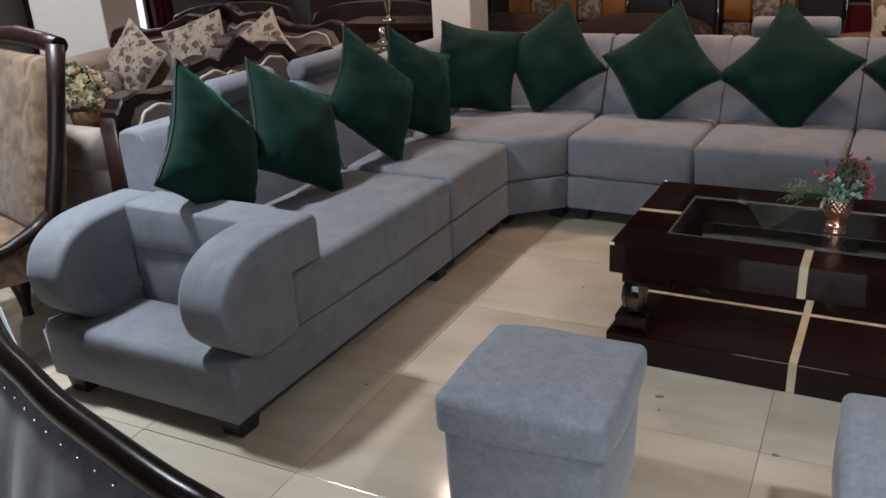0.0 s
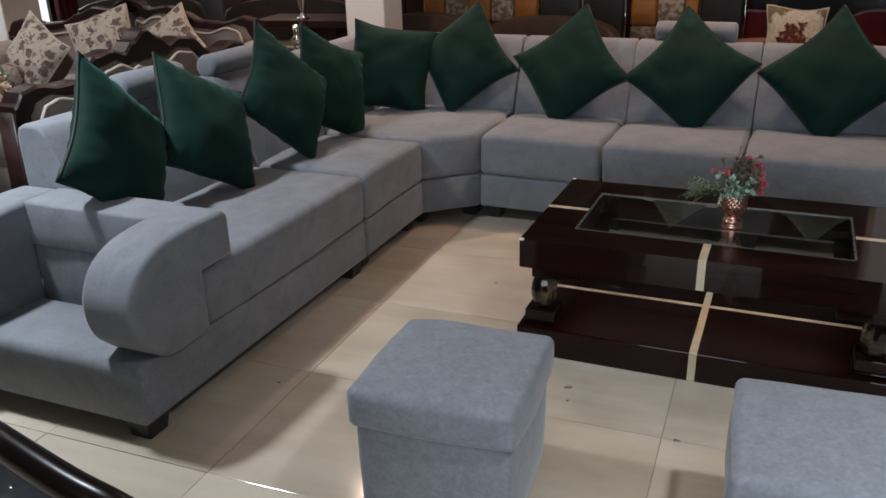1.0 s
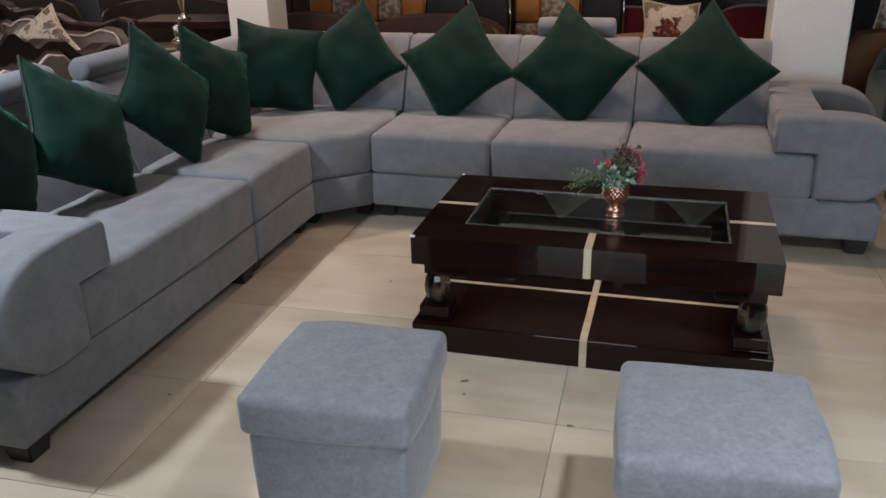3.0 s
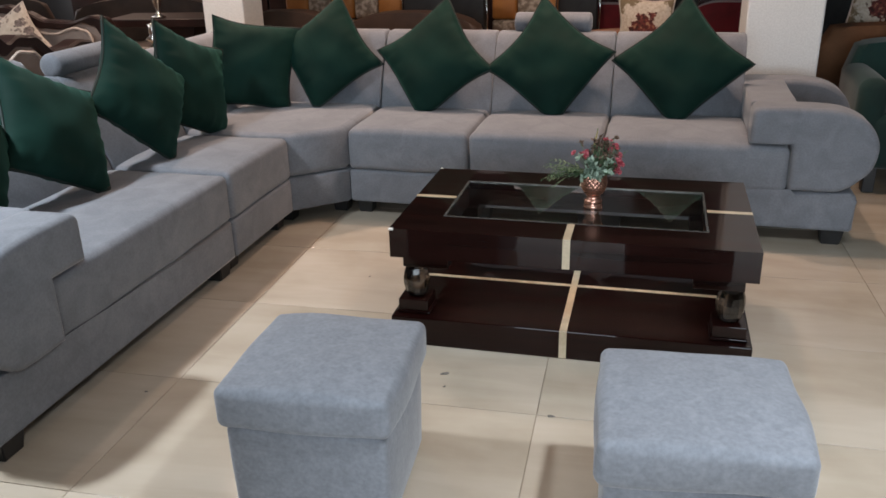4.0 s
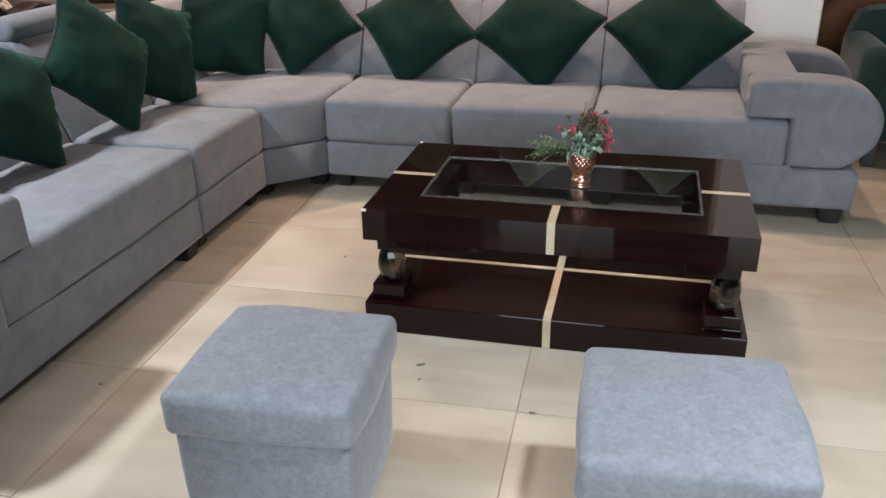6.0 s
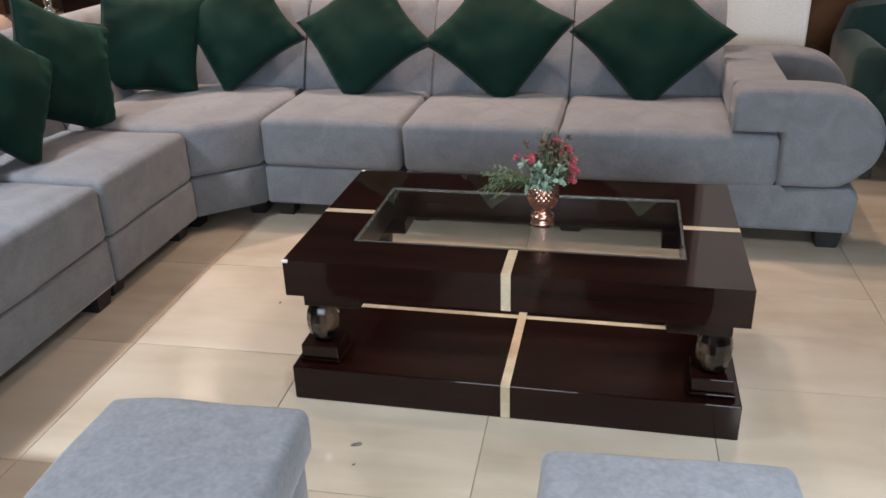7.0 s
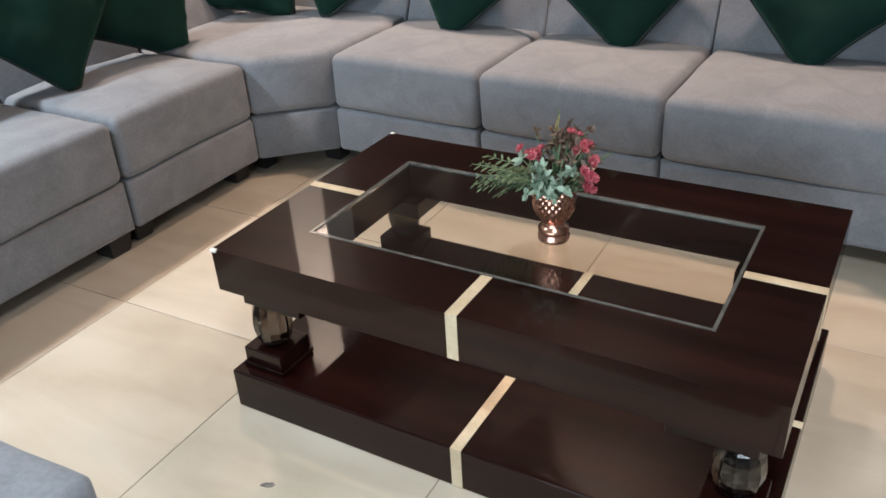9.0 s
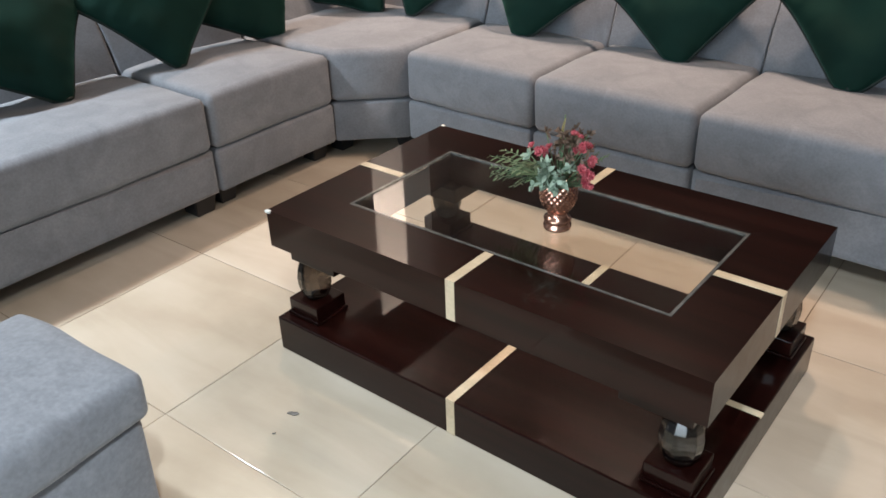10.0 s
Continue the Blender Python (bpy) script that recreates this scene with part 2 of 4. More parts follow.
def tile_mat():
    m, nt, p = nodes_of("cream_floor_tile")
    co = nt.nodes.new("ShaderNodeTexCoord")
    info = nt.nodes.new("ShaderNodeObjectInfo")
    off = nt.nodes.new("ShaderNodeVectorMath")
    off.operation = "MULTIPLY_ADD"
    comb = nt.nodes.new("ShaderNodeCombineXYZ")
    for i in range(3):
        nt.links.new(info.outputs["Random"], comb.inputs[i])
    off.inputs[1].default_value = (37, 53, 11)
    nt.links.new(comb.outputs[0], off.inputs[0])
    nt.links.new(co.outputs["Object"], off.inputs[2])
    veins = nt.nodes.new("ShaderNodeTexNoise")
    veins.inputs["Scale"].default_value, veins.inputs["Detail"].default_value, veins.inputs["Distortion"].default_value = 3.0, 8, 0.5
    mp = nt.nodes.new("ShaderNodeMapping")
    mp.inputs["Scale"].default_value = (0.6, 2.6, 1)
    mp.inputs["Rotation"].default_value = (0, 0, 0.3)
    nt.links.new(off.outputs[0], mp.inputs[0])
    nt.links.new(mp.outputs[0], veins.inputs["Vector"])
    base = ramp(nt, veins.outputs["Fac"], [(0.3, (0.498, 0.42, 0.335)), (0.5, (0.55, 0.472, 0.383)), (0.7, (0.59, 0.515, 0.425))])
    dirt = noise_node(nt, co, 1.7, 6, kind="Object")
    speck = noise_node(nt, co, 46, 2)
    d = ramp(nt, dirt.outputs["Fac"], [(0.28, (0.76, 0.74, 0.70)), (0.46, (0.93, 0.92, 0.9)), (0.6, (1, 1, 1))])
    s = ramp(nt, speck.outputs["Fac"], [(0.19, (0.55, 0.5, 0.45)), (0.24, (1, 1, 1))])
    tone = ramp(nt, info.outputs["Random"], [(0, (0.94, 0.94, 0.93)), (1, (1.04, 1.04, 1.04))])
    col = mix(nt, 1.0, base.outputs[0], d.outputs[0], "MULTIPLY")
    col = mix(nt, 1.0, col, s.outputs[0], "MULTIPLY")
    col = mix(nt, 1.0, col, tone.outputs[0], "MULTIPLY")
    nt.links.new(col, p.inputs["Base Color"])
    rr = nt.nodes.new("ShaderNodeMapRange")
    rr.inputs["To Min"].default_value, rr.inputs["To Max"].default_value = 0.05, 0.17
    nt.links.new(dirt.outputs["Fac"], rr.inputs["Value"])
    nt.links.new(rr.outputs[0], p.inputs["Roughness"])
    p.inputs["Specular IOR Level"].default_value = 0.5
    return m


TILE = tile_mat()


# ---- mesh helpers ----
def mesh_from(bm, name, smooth=True):
    bmesh.ops.recalc_face_normals(bm, faces=bm.faces[:])
    me = bpy.data.meshes.new(name)
    bm.to_mesh(me)
    bm.free()
    if smooth:
        for p in me.polygons:
            p.use_smooth = len(p.vertices) < 5
    return me


def part(name, bm, material, parent=None, label="", m=None, smooth=True):
    me = mesh_from(bm, name, smooth)
    me.materials.append(material)
    ob = new(name, me)
    if parent:
        ob.parent = parent
    if m is not None:
        ob.matrix_basis = m
    if label:
        ob["label"] = label
    return ob


def thing(name, m, label, category, group="", kind=""):
    ob = new(name)
    ob.empty_display_size = 0.1
    ob.matrix_basis = m
    return tagged(ob, label, category, group, kind)


def axis_steps(h, r, n, m):
    edge = [-(h - r) - r * (1 - i / n) for i in range(n)]
    core = [-(h - r) + 2 * (h - r) * i / m for i in range(m + 1)]
    return edge + core + [-e for e in reversed(edge)]


def rbox(lo, hi, r, n=3, m=2, puff=None, wobble=0.0, seed=0):
    """A box with rounded edges between two corners; puff swells its faces, wobble makes them uneven."""
    lo, hi = Vector(lo), Vector(hi)
    c, h = (lo + hi) / 2, (hi - lo) / 2
    r = min(r, min(h) * 0.98)
    mm = (m, m, m) if isinstance(m, int) else m
    ax = [axis_steps(h[i], r, n, mm[i]) for i in range(3)]
    bm = bmesh.new()
    known = {}

    def vert(p):
        key = tuple(round(a, 6) for a in p)
        if key not in known:
            q = Vector(p)
            inner = Vector([max(-(h[i] - r), min(h[i] - r, q[i])) for i in range(3)])
            d = q - inner
            if d.length > 1e-9:
                q = inner + d.normalized() * r
            nrm = d.normalized() if d.length > 1e-9 else Vector((0, 0, 0))
            if puff:
                u = [q[i] / h[i] for i in range(3)]
                for i in range(3):
                    if puff[i]:
                        a, b = [k for k in range(3) if k != i]
                        q[i] += (1 if q[i] > 0 else -1) * (abs(u[i]) ** 2) * puff[i] * max(0, 1 - u[a] ** 2) ** 0.5 * max(0, 1 - u[b] ** 2) ** 0.5
            if wobble:
                q += nrm * wobble * noise.noise(q * 5.0 + Vector((seed * 7.1, seed * 3.3, seed)))
            known[key] = bm.verts.new(q + c)
        return known[key]

    for i in range(3):
        a, b = [k for k in range(3) if k != i]
        for side in (-h[i], h[i]):
            for ia in range(len(ax[a]) - 1):
                for ib in range(len(ax[b]) - 1):
                    quad = []
                    for da, db in ((0, 0), (1, 0), (1, 1), (0, 1)):
                        p = [0, 0, 0]
                        p[i], p[a], p[b] = side, ax[a][ia + da], ax[b][ib + db]
                        v = vert(p)
                        if v not in quad:
                            quad.append(v)
                    if len(quad) > 2:
                        try:
                            bm.faces.new(quad)
                        except ValueError:
                            pass
    return bm


def cut_box(lo, hi, b=0.003):
    """A sharp joinery box with a fine chamfer."""
    bm = bmesh.new()
    lo, hi = Vector(lo), Vector(hi)
    bmesh.ops.create_cube(bm, size=1.0, matrix=Matrix.Translation((lo + hi) / 2) @ Matrix.Diagonal((*(hi - lo), 1)))
    if b:
        bmesh.ops.bevel(bm, geom=bm.edges[:], offset=b, segments=2, affect="EDGES", profile=0.5)
    return bm


def prism(poly, d0, d1, bevel=0.0, segs=3, axis="y"):
    """A polygon in the plane across the axis, pulled along it from d0 to d1, with its two rims rounded."""
    bm = bmesh.new()

    def put(u, v, d):
        return {"y": (u, d, v), "x": (d, u, v), "z": (u, v, d)}[axis]
    a = [bm.verts.new(put(u, v, d0)) for u, v in poly]
    b = [bm.verts.new(put(u, v, d1)) for u, v in poly]
    fa, fb = bm.faces.new(a), bm.faces.new(b[::-1])
    n = len(poly)
    for i in range(n):
        bm.faces.new((a[i], a[(i + 1) % n], b[(i + 1) % n], b[i]))
    if bevel:
        rims = list({e for f in (fa, fb) for e in f.edges})
        bmesh.ops.bevel(bm, geom=rims, offset=bevel, segments=segs, affect="EDGES", profile=0.5)
    return bm


def soft_prism(poly, d0, d1, r, segs=4):
    """Like prism along y, with rims rounded by shrinking the outline towards both ends."""
    n = len(poly)
    pts = [Vector(p) for p in poly]
    area = sum(pts[i].x * pts[(i + 1) % n].y - pts[(i + 1) % n].x * pts[i].y for i in range(n))
    inward = []
    for i in range(n):
        a, b = (pts[i] - pts[i - 1]).normalized(), (pts[(i + 1) % n] - pts[i]).normalized()
        na, nb = Vector((-a.y, a.x)), Vector((-b.y, b.x))
        m = (na + nb).normalized()
        inward.append(m * (1 if area > 0 else -1) / max(0.5, m.dot(na)))
    bm = bmesh.new()
    turns = [pi / 2 * k / segs for k in range(segs + 1)]
    levels = [(d0 + r * (1 - cos(a)), r * (1 - sin(a))) for a in turns] + [(d1 - r * (1 - cos(a)), r * (1 - sin(a))) for a in reversed(turns)]
    rows = [[bm.verts.new((pts[i].x + inward[i].x * inset, d, pts[i].y + inward[i].y * inset)) for i in range(n)] for d, inset in levels]
    for ra, rb in zip(rows, rows[1:]):
        for i in range(n):
            bm.faces.new((ra[i], ra[(i + 1) % n], rb[(i + 1) % n], rb[i]))
    bm.faces.new(rows[0])
    bm.faces.new(rows[-1][::-1])
    return bm


def lathe(profile, n=32, shape=None):
    """A turned form from (radius, height) pairs; shape(angle, height, radius) may change the radius."""
    bm = bmesh.new()
    rings = []
    for r, z in profile:
        rings.append([bm.verts.new(((shape(2 * pi * i / n, z, r) if shape else r) * cos(2 * pi * i / n),
                                    (shape(2 * pi * i / n, z, r) if shape else r) * sin(2 * pi * i / n), z)) for i in range(n)])
    for lo, hi in zip(rings, rings[1:]):
        for i in range(n):
            bm.faces.new((lo[i], lo[(i + 1) % n], hi[(i + 1) % n], hi[i]))
    bm.faces.new(rings[0][::-1])
    bm.faces.new(rings[-1])
    return bm


def tube(points, radius, n=8, closed=False, bm=None):
    """A round bar along points; radius a number or a list."""
    bm = bm or bmesh.new()
    pts = [Vector(p) for p in points]
    count = len(pts)
    rings = []
    up = None
    for i, p in enumerate(pts):
        a = pts[(i - 1) % count] if (i or closed) else p
        b = pts[(i + 1) % count] if (i < count - 1 or closed) else p
        t = (b - a).normalized()
        if up is None:
            up = t.orthogonal().normalized()
        up = (up - t * up.dot(t)).normalized()
        side = t.cross(up)
        r = radius[i] if isinstance(radius, (list, tuple)) else radius
        rings.append([bm.verts.new(p + (up * cos(2 * pi * k / n) + side * sin(2 * pi * k / n)) * r) for k in range(n)])
    pairs = list(zip(rings, rings[1:])) + ([(rings[-1], rings[0])] if closed else [])
    for lo, hi in pairs:
        for k in range(n):
            bm.faces.new((lo[k], lo[(k + 1) % n], hi[(k + 1) % n], hi[k]))
    if not closed:
        bm.faces.new(rings[0][::-1])
        bm.faces.new(rings[-1])
    return bm


def leaf_into(bm, base, way, length, width, curl=0.2, normal=None, segs=3):
    """One pointed, curling leaf."""
    way = Vector(way).normalized()
    normal = Vector(normal) if normal is not None else Vector((0, 0, 1))
    side = way.cross(normal)
    if side.length < 1e-4:
        side = way.orthogonal()
    side.normalize()
    nrm = side.cross(way)
    prev = None
    for i in range(segs + 1):
        s = i / segs
        w = width * (sin(pi * min(1, s * 0.9 + 0.08)) ** 0.8) * 0.5
        p = Vector(base) + way * length * s - nrm * curl * length * s * s
        row = (bm.verts.new(p - side * w), bm.verts.new(p - nrm * w * 0.35), bm.verts.new(p + side * w))
        if prev:
            bm.faces.new((prev[0], prev[1], row[1], row[0]))
            bm.faces.new((prev[1], prev[2], row[2], row[1]))
        prev = row


def foot(parent, x, y, h, s=0.042):
    bm = bmesh.new()
    bmesh.ops.create_cone(bm, cap_ends=True, segments=4, radius1=s * 1.15, radius2=s * 1.45, depth=h, matrix=Matrix.Translation((x, y, h / 2)) @ pose(0, 0, 0, 0, 0, 45))
    bmesh.ops.bevel(bm, geom=bm.edges[:], offset=0.004, segments=2, affect="EDGES")
    part("foot", bm, BLACK, parent, "black block foot", smooth=False)

# ---- the showroom shell ----
X0, X1, Y0, Y1 = -9.0, 6.0, -4.0, 10.0


def slab(name, lo, hi, material, label, category):
    ob = part(name, cut_box(lo, hi, 0), material, smooth=False)
    return tagged(ob, label, category, kind="structure")


# the ceiling is out of view and has a dark grey base colour
slab("ceiling", (X0, Y0, CEIL), (X1, Y1, CEIL + 0.2), CEILING, "plain grey showroom ceiling", "ceiling")
slab("wall_south", (X0, Y0 - 0.2, 0), (X1, Y0, CEIL), WALL, "painted showroom wall with a wide shop window", "wall")
slab("wall_north", (X0, Y1, 0), (X1, Y1 + 0.2, CEIL), DARKWALL, "dark panelled back wall of the showroom", "wall")
slab("wall_west", (X0 - 0.2, Y0, 0), (X0, Y1, CEIL), WALL, "painted side wall of the showroom", "wall")
slab("wall_east", (X1, Y0, 0), (X1 + 0.2, Y1, CEIL), WALL, "painted side wall of the showroom", "wall")
# fixtures for the inferred lamps and the added fill lamps alike
for lx, ly, power, tint, size, beam in DOWNLIGHTS:
    lamp = thing("ceiling_downlight", pose(lx, ly, CEIL), "round white recessed downlight, lit, out of view; some are added fill", "lamp", "ceiling downlights")
    part("rim", lathe([(0.095, -0.012), (0.11, -0.012), (0.115, 0.0), (0.09, 0.0)], 28), COLUMN, lamp)
    part("diffuser", lathe([(0.085, -0.006), (0.085, 0.0)], 28), LAMP_GLOW, lamp, "glowing diffuser")


# ---- grey sectional sofa ----
SEAT_Z, MID_Z, BOT_Z, BACK_Z, DEPTH, SEAT_D = 0.455, 0.242, 0.072, 0.83, 0.84, 0.545


# side view of the sloping padded back, from the seat up over the top
BACK_PROFILE = [(SEAT_D - 0.03, MID_Z + 0.1), (SEAT_D - 0.005, SEAT_Z), (SEAT_D + 0.05, SEAT_Z + 0.13), (SEAT_D + 0.155, BACK_Z - 0.045), (SEAT_D + 0.17, BACK_Z - 0.014), (SEAT_D + 0.195, BACK_Z),
                (DEPTH - 0.035, BACK_Z), (DEPTH - 0.01, BACK_Z - 0.012), (DEPTH, BACK_Z - 0.04), (DEPTH, MID_Z + 0.1)]


def backrest_part(parent, x0, x1, name="backrest", seed=0):
    bm = prism(BACK_PROFILE, x0 + 0.002, x1 - 0.002, 0.014, 3, axis="x")
    part(name, bm, VELVET, parent)


def seat_part(parent, x0, x1, seed=0, top=SEAT_Z):
    bm = rbox((x0 + 0.004, 0.0, MID_Z + 0.003), (x1 - 0.004, SEAT_D + 0.02, top - 0.012), 0.028, 4, (8, 8, 2), (0, 0.004, 0.02), 0.006, seed)
    part("seat_cushion", bm, VELVET, parent)


def base_part(parent, x0, x1, seed=0):
    bm = rbox((x0 + 0.003, 0.003, BOT_Z), (x1 - 0.003, DEPTH, MID_Z - 0.003), 0.016, 3, (6, 6, 2), (0, 0.003, 0), 0.003, seed)
    part("base", bm, VELVET, parent)


def sofa_unit(m, w, seed):
    unit = thing("sofa_unit", m, "grey suede armless sofa unit with padded seat and low backrest", "sofa", "units of the grey sectional sofa")
    base_part(unit, 0, w, seed)
    seat_part(unit, 0, w, seed)
    backrest_part(unit, 0, w)
    for x in (0.06, w - 0.06):
        for y in (0.09, DEPTH - 0.07):
            foot(unit, x, y, BOT_Z)
    return unit


def spline(points, k):
    """A smooth line through points."""
    out = []
    p = [Vector(q) for q in points]
    for i in range(len(p) - 1):
        a, b, c, d = p[max(0, i - 1)], p[i], p[i + 1], p[min(len(p) - 1, i + 2)]
        for j in range(k):
            t = j / k
            out.append(0.5 * ((2 * b) + (c - a) * t + (2 * a - 5 * b + 4 * c - d) * t * t + (3 * b - a - 3 * c + d) * t ** 3))
    out.append(p[-1])
    return out


def arm_profile(inner, step, bulb, sgn):
    """Side view of the scrolled arm: inner face, step over the seat, rounded nose that tucks in under itself."""
    top, low = 0.618, MID_Z + 0.012
    pts = [(inner, SEAT_Z + 0.002)] + [(inner + 0.035 * (1 - cos(pi / 2 * k / 5)), top - 0.035 * (1 - sin(pi / 2 * k / 5))) for k in range(6)]
    nose = [(inner + 0.12, top + 0.002, 0), (bulb - 0.25, top + 0.002, 0), (bulb - 0.14, top - 0.012, 0), (bulb - 0.055, top - 0.055, 0), (bulb - 0.008, top - 0.125, 0), (bulb, top - 0.19, 0),
            (bulb - 0.018, top - 0.26, 0), (bulb - 0.06, low + 0.055, 0), (bulb - 0.11, low + 0.015, 0), (bulb - 0.165, low, 0), (step + 0.03, low, 0)]
    pts += [(v.x, v.y) for v in spline(nose, 5)]
    pts += [(step, low), (step, SEAT_Z + 0.002)]
    return [(u * sgn, v) for u, v in pts]


def sofa_end(m, seat_w, step_w, base_w, bulb, sgn, label):
    """An end unit. Along its own run the seat starts at 0; sgn -1 builds it mirrored."""
    unit = thing("sofa_end_unit", m, label, "sofa", "units of the grey sectional sofa")

    def span(a, b):
        return (a, b) if sgn > 0 else (-b, -a)
    deck = 0.272 if sgn < 0 else 0.25
    rim = [(base_w - 0.03 + 0.03 * sin(pi / 2 * k / 6), deck - 0.03 + 0.03 * cos(pi / 2 * k / 6)) for k in range(6, -1, -1)]
    prof = [(0.003, BOT_Z), (base_w - 0.01, BOT_Z), (base_w, BOT_Z + 0.01)] + rim + [(step_w + 0.03, deck), (step_w + 0.02, MID_Z - 0.003), (0.003, MID_Z - 0.003)]
    part("base", prism([(u * sgn, v) for u, v in prof], 0.003, DEPTH, 0.02, 4), VELVET, unit)
    seat_part(unit, *span(0, step_w), seed=4 * sgn)
    backrest_part(unit, *span(0, seat_w + 0.004))
    prof = arm_profile(seat_w, step_w, bulb, sgn)
    proud = 0.008 if sgn > 0 else 0.026
    pad = 0.195 if sgn > 0 else 0.165
    part("arm_bolster", soft_prism(prof, -proud, 0.165, 0.024), VELVET, unit)
    part("arm_bolster", soft_prism(prof, DEPTH - 0.17, DEPTH, 0.024), VELVET, unit)
    c = span(seat_w + 0.001, seat_w + pad)
    part("arm_upper_panel", rbox((c[0], 0.14, 0.462), (c[1], DEPTH - 0.155, 0.617), 0.012, 3, (2, 6, 3), (0.005, 0, 0), 0.003, 7), VELVET, unit)
    c = span(seat_w + 0.001, seat_w + pad - 0.008)
    part("arm_lower_panel", rbox((c[0], 0.14, 0.25), (c[1], DEPTH - 0.155, 0.460), 0.012, 3, (2, 6, 3), (0.004, 0, 0), 0.003, 8), VELVET, unit)
    e = base_w * sgn
    for x in (0.06 * sgn, e - 0.075 * sgn):
        for y in (0.075, DEPTH - 0.07):
            foot(unit, x, y, BOT_Z, 0.048)
    return unit


LEFT_TURN = 90.4
sofa_end(pose(-1.652, 3.046, 0, 0, 0, LEFT_TURN), 0.958, 1.11, 1.42, 1.435, -1, "grey suede sofa end unit with scrolled hollow arm and deck")
sofa_unit(pose(-1.652, 3.048, 0, 0, 0, LEFT_TURN), 0.610, 2)
sofa_unit(pose(-1.437, 3.857, 0, 0, 0, -0.5), 0.618, 5)
sofa_unit(pose(-0.818, 3.851, 0, 0, 0, -0.5), 0.628, 6)
sofa_end(pose(-0.189, 3.846, 0, 0, 0, -0.5), 0.642, 0.82, 1.11, 1.165, 1, "grey suede sofa end unit with scrolled hollow arm beside the column")

corner = thing("sofa_corner_unit", pose(0, 0, 0), "grey suede corner sofa unit with angled front and two backs", "sofa", "units of the grey sectional sofa")
CX, CY = -1.655, 3.660  # where the angled front meets the run along the wall side
FX, FY = -1.439, 3.857  # where it meets the facing run
CP = [(CX, CY), (FX, FY), (FX, FY + SEAT_D + 0.02), (CX - SEAT_D - 0.02, FY + SEAT_D + 0.02), (CX - SEAT_D - 0.02, CY)]
CB = [(CX - 0.003, CY), (FX, FY + 0.003), (FX, FY + DEPTH), (CX - DEPTH, FY + DEPTH), (CX - DEPTH, CY)]
part("base", prism(CB, BOT_Z, MID_Z - 0.002, 0.012, 3, axis="z"), VELVET, corner)
part("seat_cushion", prism(CP, MID_Z + 0.002, SEAT_Z + 0.003, 0.034, 4, axis="z"), VELVET, corner)
part("backrest", prism([(FY + u, v) for u, v in BACK_PROFILE], CX - DEPTH, FX - 0.002, 0.014, 3, axis="x"), VELVET, corner)
part("backrest", prism([(CX - u, v - 0.002) for u, v in BACK_PROFILE], CY + 0.002, FY + DEPTH - 0.12, 0.014, 3, axis="y"), VELVET, corner)
for x, y in ((-1.73, 3.75), (-1.51, 3.94), (-2.41, 3.75), (-2.41, 4.61), (-1.51, 4.61)):
    foot(corner, x, y, BOT_Z)


def bolster(m, length, r, label):
    ob = part("neck_roll", bmesh.new(), VELVET)
    prof = [(0.004, 0), (r * 0.55, 0.0), (r * 0.9, 0.006), (r, 0.02), (r * 1.01, length / 2), (r, length - 0.02), (r * 0.9, length - 0.006), (r * 0.55, length), (0.004, length)]
    old = ob.data
    ob.data = mesh_from(lathe(prof, 28), "neck_roll")
    ob.data.materials.append(VELVET)
    bpy.data.meshes.remove(old)
    ob.matrix_basis = m
    return tagged(ob, label, "cushion")


bolster(pose(-0.725, 4.64, BACK_Z + 0.045, 0, 90, 0), 0.41, 0.052, "grey suede neck roll lying on the sofa backrest")
bolster(pose(-2.40, 2.48, BACK_Z + 0.045, -90, 0, 0), 0.37, 0.058, "grey suede neck roll on the long sofa backrest")
bolster(pose(-2.42, 3.05, BACK_Z + 0.040, -90, 0, 0), 0.50, 0.052, "grey suede neck roll on the short sofa backrest")


